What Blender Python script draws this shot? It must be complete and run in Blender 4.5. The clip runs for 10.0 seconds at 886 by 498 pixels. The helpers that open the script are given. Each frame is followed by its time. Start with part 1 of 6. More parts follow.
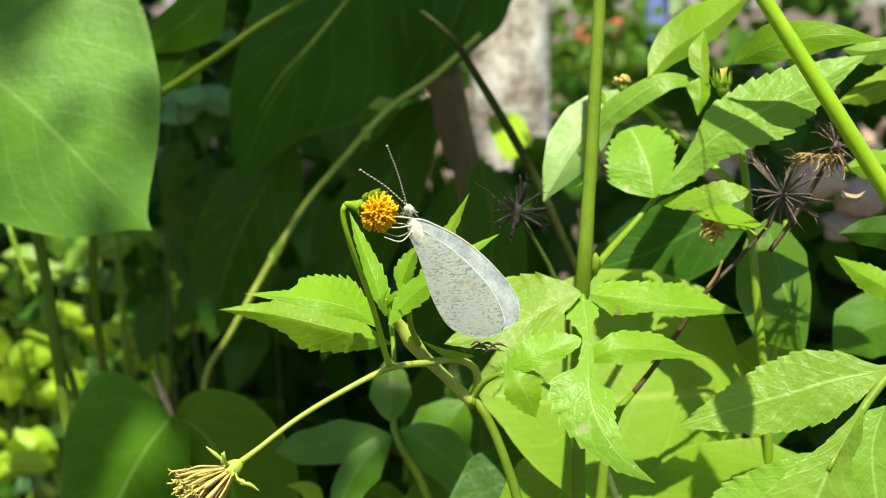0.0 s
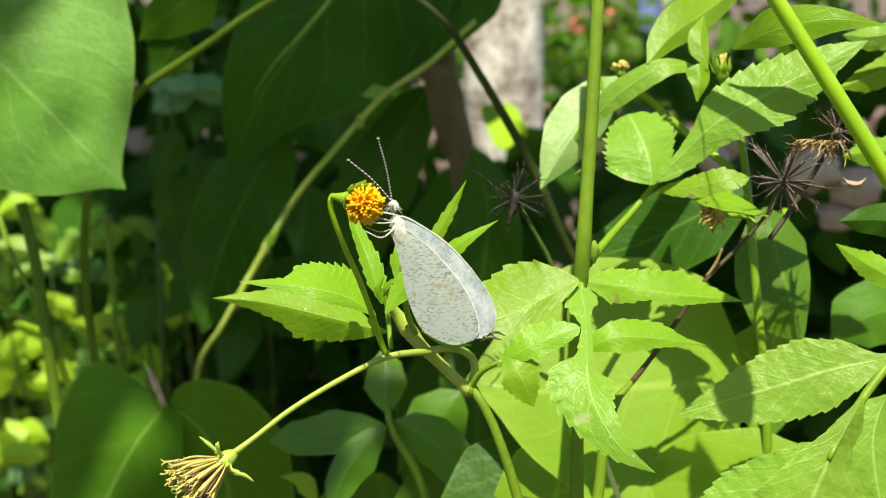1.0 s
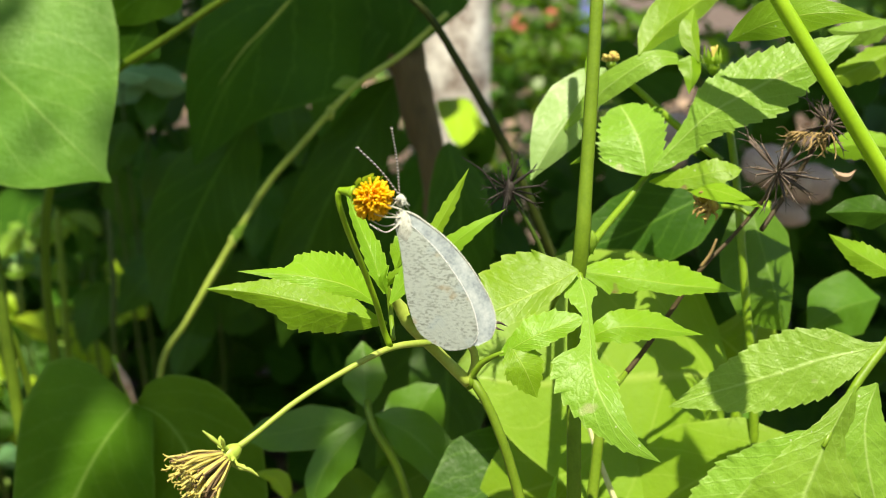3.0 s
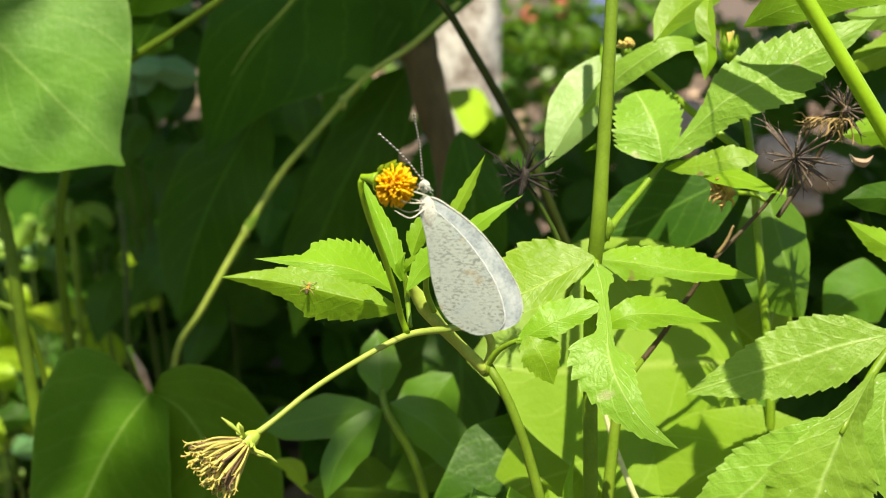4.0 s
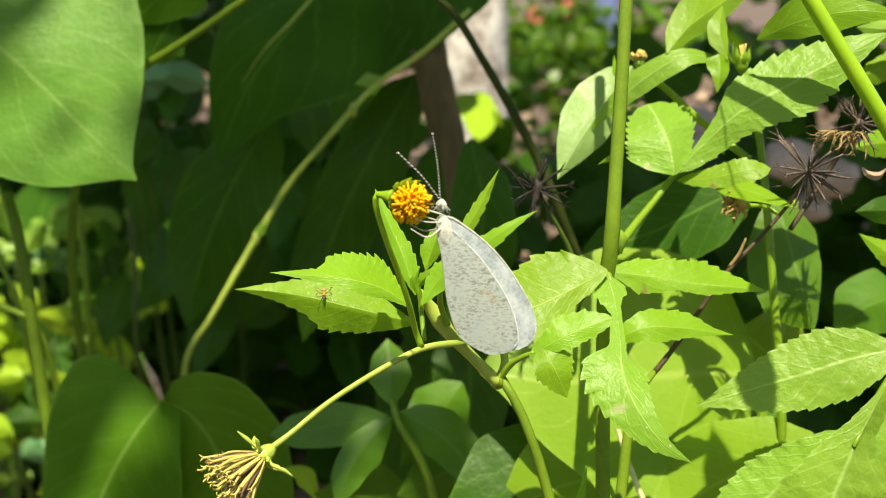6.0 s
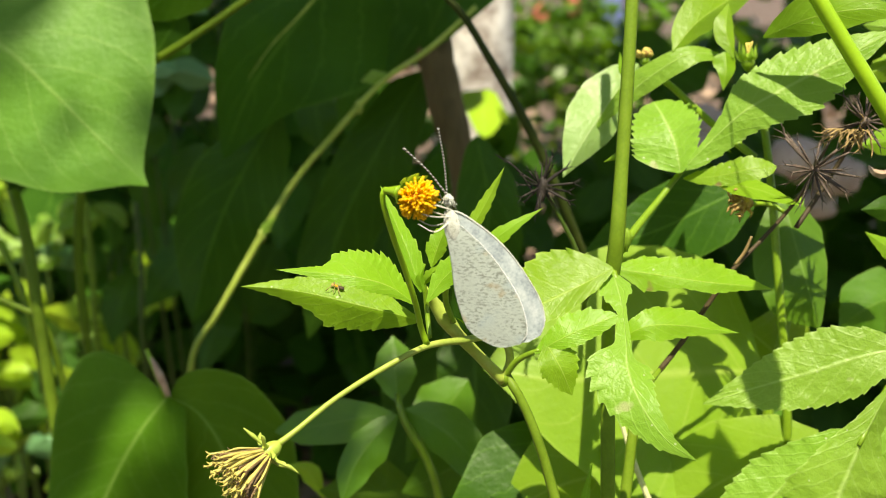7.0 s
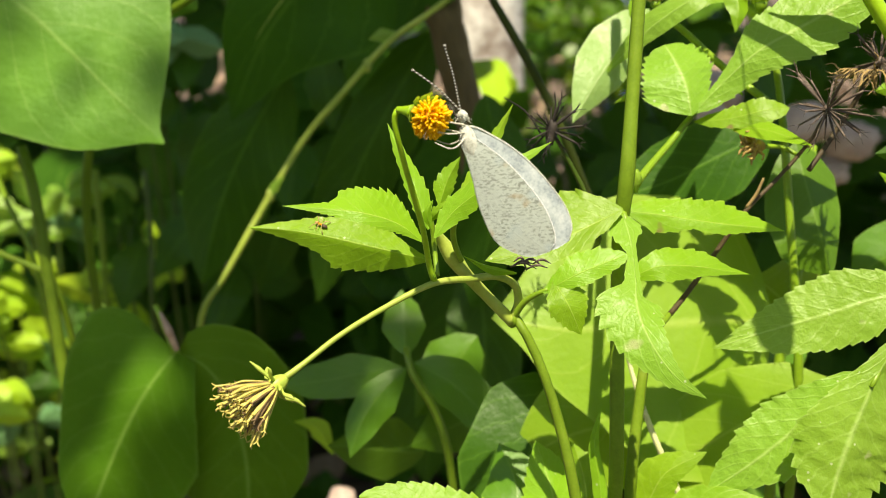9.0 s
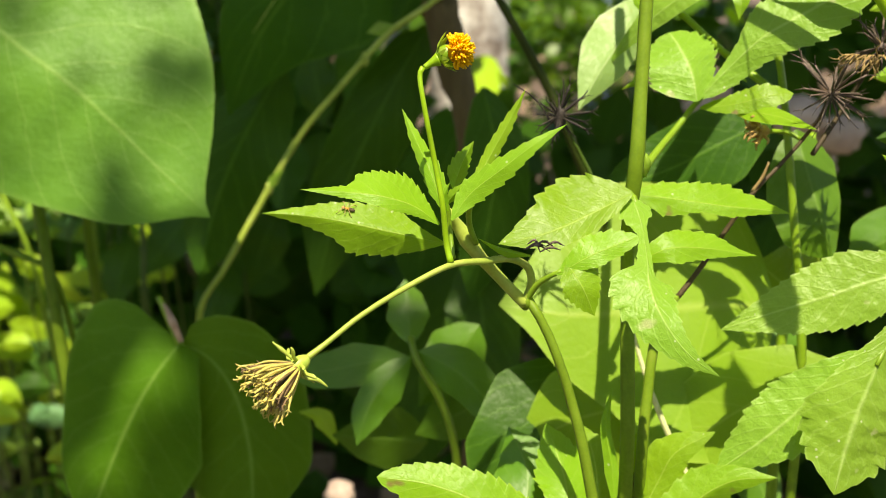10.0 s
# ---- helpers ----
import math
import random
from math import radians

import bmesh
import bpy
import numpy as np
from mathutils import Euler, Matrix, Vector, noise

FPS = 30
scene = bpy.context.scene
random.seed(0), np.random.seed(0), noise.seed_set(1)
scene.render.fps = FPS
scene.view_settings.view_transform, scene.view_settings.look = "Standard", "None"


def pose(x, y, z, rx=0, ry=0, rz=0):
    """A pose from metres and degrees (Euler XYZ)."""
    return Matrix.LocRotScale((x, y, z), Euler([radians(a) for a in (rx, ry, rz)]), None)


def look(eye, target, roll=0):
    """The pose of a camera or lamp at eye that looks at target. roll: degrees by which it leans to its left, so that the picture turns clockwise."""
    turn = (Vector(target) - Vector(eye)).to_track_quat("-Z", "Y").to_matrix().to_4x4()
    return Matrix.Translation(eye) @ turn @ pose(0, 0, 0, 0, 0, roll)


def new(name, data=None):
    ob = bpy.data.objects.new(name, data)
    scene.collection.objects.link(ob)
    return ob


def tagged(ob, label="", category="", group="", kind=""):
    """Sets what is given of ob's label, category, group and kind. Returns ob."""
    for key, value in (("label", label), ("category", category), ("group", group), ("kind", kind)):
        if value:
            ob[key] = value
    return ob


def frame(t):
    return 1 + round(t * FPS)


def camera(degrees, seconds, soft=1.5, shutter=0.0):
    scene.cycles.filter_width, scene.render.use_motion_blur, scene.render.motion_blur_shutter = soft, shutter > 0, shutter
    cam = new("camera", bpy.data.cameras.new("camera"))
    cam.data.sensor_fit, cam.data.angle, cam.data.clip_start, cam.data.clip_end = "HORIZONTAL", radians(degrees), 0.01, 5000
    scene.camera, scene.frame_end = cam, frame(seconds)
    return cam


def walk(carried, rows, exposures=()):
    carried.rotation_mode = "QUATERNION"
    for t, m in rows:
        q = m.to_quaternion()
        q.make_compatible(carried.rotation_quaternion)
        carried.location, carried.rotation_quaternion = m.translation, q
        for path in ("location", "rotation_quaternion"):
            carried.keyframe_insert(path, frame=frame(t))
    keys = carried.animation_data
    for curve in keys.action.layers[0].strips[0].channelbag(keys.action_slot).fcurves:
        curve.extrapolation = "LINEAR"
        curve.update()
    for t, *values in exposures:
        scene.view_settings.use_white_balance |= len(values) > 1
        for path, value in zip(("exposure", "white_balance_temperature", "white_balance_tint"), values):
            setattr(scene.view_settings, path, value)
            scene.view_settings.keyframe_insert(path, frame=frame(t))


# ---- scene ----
cam = camera(50.0, 10.0, soft=0.5)
EYE, TILT = 0.45, -15.0
BED = pose(0, 0, EYE, TILT)          # the leaning frame in which the plants are laid out, millimetres
ROWS = [
    (0.0, 0.00, 0.00, 0.00, -0.000, 0.000, 0.000),
    (0.5, -4.09, 1.69, 0.69, -0.662, -0.322, 0.054),
    (1.0, -0.80, 2.35, -0.71, -0.471, -0.508, 0.012),
    (1.5, -2.85, 2.45, -0.70, -1.452, -0.901, -0.019),
    (2.0, -4.19, 2.88, -0.31, -2.775, -0.938, -0.215),
    (3.5, -13.01, 5.53, -2.78, -4.319, -0.542, -0.018),
    (4.0, -12.20, 5.16, -2.84, -3.586, -1.145, 0.104),
    (4.5, -12.10, 5.05, -2.27, -3.044, -1.432, 0.029),
    (5.0, -12.78, 4.62, -0.62, -3.199, -1.377, -0.043),
    (5.5, -13.55, 4.74, -0.79, -3.307, -1.092, 0.007),
    (7.0, -13.74, 4.45, -0.62, -2.962, -1.287, -0.110),
    (7.5, -12.67, 4.91, -2.43, -2.582, -1.753, -0.082),
    (8.0, -13.18, 5.26, -5.53, -2.467, -2.042, -0.083),
    (8.5, -14.43, 5.99, -7.54, -2.486, -2.360, 0.101),
    (9.0, -13.23, 5.59, -7.79, -2.335, -2.362, -0.040),
    (9.5, -13.60, 4.75, -10.59, -2.446, -2.030, -0.087),
    (10.0, -18.82, 3.80, -10.64, -3.446, -2.303, 0.318),
]
walk(cam, [(t, BED @ pose(x / 1000, y / 1000, z / 1000) @ pose(0, 0, 0, 0, 0, yaw) @ pose(0, 0, 0, pitch)
            @ pose(0, 0, 0, 0, roll) @ pose(0, 0, 0, 90)) for t, x, y, z, yaw, pitch, roll in ROWS],
     [(0.0, 0.98, 7000, 3), (2.0, 1.0, 7250, 5), (4.5, 1.02, 7450, 7), (7.5, 1.04, 7600, 7), (10.0, 1.06, 7850, 8)])
cam.data.dof.use_dof = True
cam.data.dof.focus_distance = 0.147
cam.data.dof.aperture_fstop = 25.0

# ---- world, sun, exposure ----
SUN = Vector((0.03, 0.37, -0.93)).normalized()      # the way the light goes
world = bpy.data.worlds.new("sky")
scene.world = world
world.use_nodes = True
wn = world.node_tree
sky = wn.nodes.new("ShaderNodeTexSky")
sky.sky_type, sky.sun_disc = "NISHITA", False
sky.sun_elevation = math.asin(-SUN.z)
sky.sun_rotation = math.atan2(-SUN.x, -SUN.y)
wn.nodes["Background"].inputs[1].default_value = 0.10
wn.links.new(sky.outputs[0], wn.nodes["Background"].inputs[0])
sun = new("sun", bpy.data.lights.new("sun", "SUN"))
sun.data.energy, sun.data.angle, sun.data.color = 4.7, radians(0.53), (1.0, 0.94, 0.82)
sun.matrix_world = look((0, -1, 3), Vector((0, -1, 3)) + SUN)


# ---- materials ----
def nodes_of(name):
    m = bpy.data.materials.new(name)
    m.use_nodes = True
    return m, m.node_tree.nodes, m.node_tree.links, m.node_tree.nodes["Principled BSDF"]


def math_node(nodes, links, op, a, b=None, c=None, clamp=False):
    n = nodes.new("ShaderNodeMath")
    n.operation, n.use_clamp = op, clamp
    for k, v in enumerate((a, b, c)):
        if v is None:
            continue
        if isinstance(v, (int, float)):
            n.inputs[k].default_value = v
        else:
            links.new(v, n.inputs[k])
    return n.outputs[0]


def mix_node(nodes, links, fac, a, b, blend="MIX"):
    n = nodes.new("ShaderNodeMix")
    n.data_type, n.blend_type = "RGBA", blend
    for k, v in ((0, fac), (6, a), (7, b)):
        if isinstance(v, (int, float)):
            n.inputs[k].default_value = v
        elif isinstance(v, tuple):
            n.inputs[k].default_value = (*v, 1)
        else:
            links.new(v, n.inputs[k])
    return n.outputs[2]


def noise_node(nodes, links, scale, detail=3, rough=0.55, vector=None):
    n = nodes.new("ShaderNodeTexNoise")
    n.inputs["Scale"].default_value, n.inputs["Detail"].default_value, n.inputs["Roughness"].default_value = scale, detail, rough
    if vector is None:
        vector = nodes.new("ShaderNodeTexCoord").outputs["Object"]
    links.new(vector, n.inputs["Vector"])
    return n.outputs["Fac"]


def ramp_node(nodes, links, fac, stops):
    n = nodes.new("ShaderNodeValToRGB")
    el = n.color_ramp.elements
    while len(el) < len(stops):
        el.new(0.5)
    for e, (p, col) in zip(el, stops):
        e.position, e.color = p, (*col, 1)
    links.new(fac, n.inputs[0])
    return n.outputs[0]


def leaf_material(name, col, dark, vein, thru, share=0.4, rough=0.42, veins=9.0, slant=2.2, quilt=0.5, blotch=None, grain=900.0, spec=0.28, line=9.0, show=0.17, stray=0.5, rib=22.0, specks=0.0):
    """A leaf: midrib and side veins from the blade's own coordinates, mottling at two scales, light passing through."""
    m, nodes, links, bsdf = nodes_of(name)
    uv = nodes.new("ShaderNodeUVMap").outputs[0]
    sep = nodes.new("ShaderNodeSeparateXYZ")
    links.new(uv, sep.inputs[0])
    u, v = sep.outputs[0], sep.outputs[1]
    wob = noise_node(nodes, links, 260.0, 2)
    across = math_node(nodes, links, "ABSOLUTE", math_node(nodes, links, "MULTIPLY_ADD", v, 2.0, -1.0))
    mid = math_node(nodes, links, "SUBTRACT", 1.0, math_node(nodes, links, "MULTIPLY", across, rib), clamp=True)
    q = math_node(nodes, links, "MULTIPLY_ADD", u, veins, math_node(nodes, links, "MULTIPLY", across, -slant))
    q = math_node(nodes, links, "ADD", q, math_node(nodes, links, "MULTIPLY", wob, stray))
    tri = math_node(nodes, links, "ABSOLUTE", math_node(nodes, links, "SUBTRACT", math_node(nodes, links, "FRACT", q), 0.5))
    side = math_node(nodes, links, "SUBTRACT", 1.0, math_node(nodes, links, "MULTIPLY", tri, line), clamp=True)
    fine = nodes.new("ShaderNodeTexVoronoi")
    fine.feature, fine.inputs["Scale"].default_value = "DISTANCE_TO_EDGE", grain
    links.new(nodes.new("ShaderNodeTexCoord").outputs["Object"], fine.inputs["Vector"])
    net = math_node(nodes, links, "SUBTRACT", 1.0, math_node(nodes, links, "MULTIPLY", fine.outputs[0], 9.0), clamp=True)
    big, small = noise_node(nodes, links, 70.0, 3), noise_node(nodes, links, 800.0, 5)
    base = mix_node(nodes, links, math_node(nodes, links, "MULTIPLY_ADD", big, 2.4, -0.7, clamp=True), dark, col)
    base = mix_node(nodes, links, math_node(nodes, links, "MULTIPLY", math_node(nodes, links, "MULTIPLY_ADD", small, 3.0, -1.2, clamp=True), 0.3), base, dark)
    rnd = nodes.new("ShaderNodeObjectInfo").outputs["Random"]
    hsv = nodes.new("ShaderNodeHueSaturation")
    links.new(math_node(nodes, links, "MULTIPLY_ADD", rnd, 0.014, 0.494), hsv.inputs["Hue"])
    links.new(math_node(nodes, links, "MULTIPLY_ADD", rnd, 0.2, 0.9), hsv.inputs["Value"])
    links.new(base, hsv.inputs["Color"])
    base = hsv.outputs[0]
    if blotch:
        spots = math_node(nodes, links, "MULTIPLY_ADD", noise_node(nodes, links, 190.0, 2, 0.4), 22.0, -15.5, clamp=True)
        base = mix_node(nodes, links, spots, base, blotch)
    if specks:
        grit = nodes.new("ShaderNodeTexVoronoi")
        grit.inputs["Scale"].default_value = 520.0
        links.new(nodes.new("ShaderNodeTexCoord").outputs["Object"], grit.inputs["Vector"])
        pick = nodes.new("ShaderNodeSeparateXYZ")
        links.new(grit.outputs["Color"], pick.inputs[0])
        dots = math_node(nodes, links, "MULTIPLY_ADD", grit.outputs["Distance"], -22.0, 3.0, clamp=True)
        dots = math_node(nodes, links, "MULTIPLY", dots, math_node(nodes, links, "GREATER_THAN", pick.outputs[0], 0.82))
        base = mix_node(nodes, links, math_node(nodes, links, "MULTIPLY", dots, specks), base, (0.55, 0.62, 0.38))
    base = mix_node(nodes, links, math_node(nodes, links, "MULTIPLY", net, 0.04), base, vein)
    base = mix_node(nodes, links, math_node(nodes, links, "MULTIPLY", side, show), base, vein)
    base = mix_node(nodes, links, math_node(nodes, links, "MULTIPLY", mid, 0.75), base, vein)
    margin = math_node(nodes, links, "MULTIPLY_ADD", across, 14.0, -13.1, clamp=True)
    base = mix_node(nodes, links, math_node(nodes, links, "MULTIPLY", margin, 0.45), base, vein)
    links.new(base, bsdf.inputs["Base Color"])
    bsdf.inputs["Specular IOR Level"].default_value = spec
    links.new(math_node(nodes, links, "MULTIPLY_ADD", small, 0.3, rough - 0.15), bsdf.inputs["Roughness"])
    high = math_node(nodes, links, "ADD", math_node(nodes, links, "MULTIPLY", side, -0.14), math_node(nodes, links, "MULTIPLY", mid, -0.3))
    high = math_node(nodes, links, "ADD", high, math_node(nodes, links, "MULTIPLY", net, -0.06))
    high = math_node(nodes, links, "ADD", high, math_node(nodes, links, "MULTIPLY", small, 0.9))
    high = math_node(nodes, links, "ADD", high, math_node(nodes, links, "MULTIPLY", noise_node(nodes, links, 360.0, 2, 0.5), 1.5))
    bump = nodes.new("ShaderNodeBump")
    bump.inputs["Strength"].default_value, bump.inputs["Distance"].default_value = quilt, 0.0004
    links.new(high, bump.inputs["Height"])
    links.new(bump.outputs[0], bsdf.inputs["Normal"])
    back = nodes.new("ShaderNodeBsdfTranslucent")
    links.new(mix_node(nodes, links, 0.75, base, thru), back.inputs[0])
    links.new(bump.outputs[0], back.inputs["Normal"])
    both = nodes.new("ShaderNodeMixShader")
    both.inputs[0].default_value = share
    links.new(bsdf.outputs[0], both.inputs[1])
    links.new(back.outputs[0], both.inputs[2])
    links.new(both.outputs[0], nodes["Material Output"].inputs[0])
    return m


def plain(name, stops, scale, rough=0.6, bump=0.3, dist=0.0004, spec=0.35, share=0.0, detail=4, sheen=0.0, stretch=None):
    """A mottled surface: a noise of two scales through a few colours, with fine relief."""
    m, nodes, links, bsdf = nodes_of(name)
    vec = nodes.new("ShaderNodeTexCoord").outputs["Object"]
    if stretch:
        mp = nodes.new("ShaderNodeMapping")
        mp.inputs["Scale"].default_value = stretch
        links.new(vec, mp.inputs[0])
        vec = mp.outputs[0]
    a, b = noise_node(nodes, links, scale, detail, 0.6, vec), noise_node(nodes, links, scale * 7, 3, 0.5, vec)
    mixed = math_node(nodes, links, "MULTIPLY_ADD", b, 0.35, math_node(nodes, links, "MULTIPLY", a, 0.65))
    rnd = nodes.new("ShaderNodeObjectInfo").outputs["Random"]
    hsv = nodes.new("ShaderNodeHueSaturation")
    links.new(math_node(nodes, links, "MULTIPLY_ADD", rnd, 0.3, 0.85), hsv.inputs["Value"])
    links.new(ramp_node(nodes, links, mixed, stops), hsv.inputs["Color"])
    links.new(hsv.outputs[0], bsdf.inputs["Base Color"])
    bsdf.inputs["Specular IOR Level"].default_value = spec
    bsdf.inputs["Roughness"].default_value = rough
    bsdf.inputs["Sheen Weight"].default_value = sheen
    bp = nodes.new("ShaderNodeBump")
    bp.inputs["Strength"].default_value, bp.inputs["Distance"].default_value = bump, dist
    links.new(mixed, bp.inputs["Height"])
    links.new(bp.outputs[0], bsdf.inputs["Normal"])
    if share:
        back = nodes.new("ShaderNodeBsdfTranslucent")
        links.new(hsv.outputs[0], back.inputs[0])
        both = nodes.new("ShaderNodeMixShader")
        both.inputs[0].default_value = share
        links.new(bsdf.outputs[0], both.inputs[1])
        links.new(back.outputs[0], both.inputs[2])
        links.new(both.outputs[0], nodes["Material Output"].inputs[0])
    return m


FRESH = leaf_material("fresh_leaf", (0.205, 0.385, 0.02), (0.155, 0.31, 0.016), (0.34, 0.48, 0.08), (0.42, 0.62, 0.02), 0.38, 0.42, quilt=0.32, blotch=(0.17, 0.12, 0.04), specks=0.6)
PALE = leaf_material("pale_leaf", (0.215, 0.38, 0.045), (0.17, 0.325, 0.03), (0.38, 0.54, 0.15), (0.38, 0.58, 0.03), 0.36, 0.40, quilt=0.55, rib=14.0, blotch=(0.34, 0.40, 0.16), specks=0.7)
SILVER = leaf_material("silvery_leaf", (0.27, 0.43, 0.14), (0.22, 0.37, 0.10), (0.44, 0.56, 0.26), (0.42, 0.60, 0.06), 0.34, 0.40, veins=5.0, quilt=0.35, blotch=(0.28, 0.38, 0.10))
BROAD = leaf_material("broad_leaf", (0.215, 0.365, 0.025), (0.18, 0.32, 0.02), (0.34, 0.48, 0.08), (0.38, 0.56, 0.025), 0.36, 0.42, veins=6.0, slant=1.6, quilt=0.2, grain=420.0, line=22.0, show=0.35, stray=0.12)
CREEPER = leaf_material("creeper_leaf", (0.125, 0.285, 0.026), (0.088, 0.22, 0.018), (0.23, 0.40, 0.08), (0.24, 0.48, 0.03), 0.32, 0.5, rib=40.0, veins=8.0, slant=3.2, quilt=0.35, grain=160.0, line=30.0, show=0.6, stray=0.1)
HEART = leaf_material("heart_leaf", (0.085, 0.20, 0.010), (0.06, 0.15, 0.008), (0.20, 0.36, 0.06), (0.26, 0.46, 0.02), 0.30, 0.6, veins=7.0, slant=2.4, quilt=0.3, grain=300.0, spec=0.12)
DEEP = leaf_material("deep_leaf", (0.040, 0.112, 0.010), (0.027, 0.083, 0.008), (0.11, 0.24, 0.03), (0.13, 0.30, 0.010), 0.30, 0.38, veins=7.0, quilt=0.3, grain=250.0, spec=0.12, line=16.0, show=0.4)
GLOSSY = leaf_material("glossy_leaf", (0.085, 0.20, 0.012), (0.065, 0.155, 0.01), (0.15, 0.28, 0.04), (0.19, 0.38, 0.01), 0.30, 0.42, veins=6.0, quilt=0.2, grain=300.0, spec=0.35)
LIME = leaf_material("lime_leaf", (0.34, 0.52, 0.025), (0.27, 0.45, 0.025), (0.40, 0.54, 0.10), (0.50, 0.68, 0.03), 0.35, 0.45, veins=6.0, quilt=0.2)
MINT = leaf_material("mint_leaf", (0.16, 0.34, 0.14), (0.11, 0.26, 0.10), (0.26, 0.42, 0.20), (0.25, 0.45, 0.14), 0.30, 0.40, veins=6.0, quilt=0.2)
STEM = plain("green_stem", [(0.25, (0.12, 0.22, 0.011)), (0.55, (0.18, 0.31, 0.017)), (0.8, (0.24, 0.35, 0.03))], 260.0, 0.42, 0.25, spec=0.45, share=0.12)
BRIGHT = plain("bright_stem", [(0.25, (0.20, 0.37, 0.012)), (0.6, (0.27, 0.46, 0.016)), (0.8, (0.34, 0.50, 0.04))], 200.0, 0.38, 0.2, spec=0.45, share=0.15)
PALE_STEM = plain("pale_stem", [(0.25, (0.24, 0.34, 0.04)), (0.55, (0.37, 0.48, 0.08)), (0.8, (0.48, 0.56, 0.18))], 120.0, 0.5, 0.25, share=0.1)
STRAW = plain("yellow_stalk", [(0.25, (0.26, 0.37, 0.045)), (0.55, (0.37, 0.47, 0.08)), (0.8, (0.46, 0.52, 0.14))], 300.0, 0.45, 0.25, share=0.12)
BROWN = plain("brown_stalk", [(0.25, (0.03, 0.02, 0.008)), (0.55, (0.06, 0.042, 0.018)), (0.8, (0.20, 0.14, 0.06))], 300.0, 0.65, 0.5)
OLIVE = plain("olive_stalk", [(0.25, (0.085, 0.15, 0.01)), (0.55, (0.125, 0.21, 0.014)), (0.8, (0.17, 0.22, 0.03))], 260.0, 0.5, 0.3, spec=0.2)
DARK_STALK = plain("dark_stalk", [(0.25, (0.03, 0.06, 0.006)), (0.55, (0.05, 0.09, 0.01)), (0.8, (0.08, 0.12, 0.02))], 200.0, 0.5, 0.3)
DUSKY_STALK = plain("dusky_stalk", [(0.25, (0.022, 0.034, 0.005)), (0.55, (0.038, 0.056, 0.009)), (0.8, (0.075, 0.085, 0.018))], 200.0, 0.6, 0.3, spec=0.15)
REED = plain("pale_reed", [(0.25, (0.40, 0.42, 0.18)), (0.6, (0.55, 0.55, 0.30)), (0.8, (0.62, 0.62, 0.42))], 260.0, 0.5, 0.2)
NEEDLE = plain("dry_seed", [(0.25, (0.025, 0.017, 0.013)), (0.5, (0.075, 0.054, 0.042)), (0.72, (0.27, 0.21, 0.165))], 500.0, 0.6, 0.5)
NEEDLE_TAN = plain("tan_bract", [(0.25, (0.20, 0.13, 0.05)), (0.5, (0.33, 0.23, 0.09)), (0.75, (0.46, 0.35, 0.16))], 500.0, 0.65, 0.5)
# darker than dry_seed, because the head it colours stands in shade
SHADED_SEED = plain("shaded_seed", [(0.3, (0.012, 0.009, 0.008)), (0.55, (0.022, 0.017, 0.014)), (0.72, (0.12, 0.10, 0.085))], 500.0, 0.65, 0.5)
RUST = plain("rust_petal", [(0.25, (0.26, 0.15, 0.04)), (0.5, (0.42, 0.28, 0.09)), (0.75, (0.55, 0.43, 0.20))], 700.0, 0.65, 0.5, share=0.2)
STRAW_FLORET = plain("straw_floret", [(0.25, (0.40, 0.31, 0.05)), (0.5, (0.62, 0.53, 0.14)), (0.75, (0.74, 0.67, 0.32))], 600.0, 0.55, 0.3, share=0.2)
WINE_FLORET = plain("wine_floret", [(0.25, (0.06, 0.035, 0.016)), (0.5, (0.15, 0.095, 0.045)), (0.75, (0.32, 0.24, 0.11))], 600.0, 0.6, 0.3)
ORANGE = plain("orange_floret", [(0.25, (0.80, 0.40, 0.006)), (0.5, (0.90, 0.54, 0.01)), (0.75, (0.94, 0.66, 0.03))], 900.0, 0.5, 0.2, share=0.25)
AMBER = plain("amber_core", [(0.25, (0.42, 0.14, 0.003)), (0.6, (0.66, 0.28, 0.006)), (0.8, (0.75, 0.38, 0.01))], 900.0, 0.6, 0.6)
LITTER = plain("leaf_litter", [(0.2, (0.03, 0.02, 0.014)), (0.45, (0.08, 0.055, 0.042)), (0.6, (0.15, 0.11, 0.09)), (0.8, (0.28, 0.22, 0.18))], 14.0, 0.85, 0.9, 0.02, detail=8)
BARK = plain("brown_bark", [(0.25, (0.055, 0.038, 0.012)), (0.5, (0.115, 0.084, 0.030)), (0.75, (0.20, 0.155, 0.07))], 40.0, 0.8, 0.8, 0.004, stretch=(1, 1, 0.25))
LICHEN = plain("pale_lichen_bark", [(0.34, (0.12, 0.08, 0.06)), (0.44, (0.32, 0.27, 0.24)), (0.52, (0.56, 0.53, 0.50)), (0.62, (0.80, 0.78, 0.74))], 22.0, 0.85, 0.8, 0.006, detail=5)
RED = plain("red_petal", [(0.25, (0.60, 0.14, 0.10)), (0.6, (0.75, 0.24, 0.18)), (0.8, (0.8, 0.40, 0.32))], 60.0, 0.5, 0.2, share=0.25)
BLUE = plain("blue_enamel", [(0.25, (0.16, 0.18, 0.55)), (0.6, (0.24, 0.27, 0.70)), (0.8, (0.32, 0.35, 0.75))], 20.0, 0.35, 0.1)
TERRA = plain("dry_leaf", [(0.25, (0.20, 0.12, 0.07)), (0.5, (0.38, 0.27, 0.19)), (0.8, (0.52, 0.42, 0.32))], 90.0, 0.7, 0.5, share=0.15)
PEBBLE = plain("pink_stone", [(0.25, (0.26, 0.18, 0.15)), (0.5, (0.42, 0.33, 0.28)), (0.8, (0.55, 0.47, 0.42))], 60.0, 0.8, 0.6, 0.002)


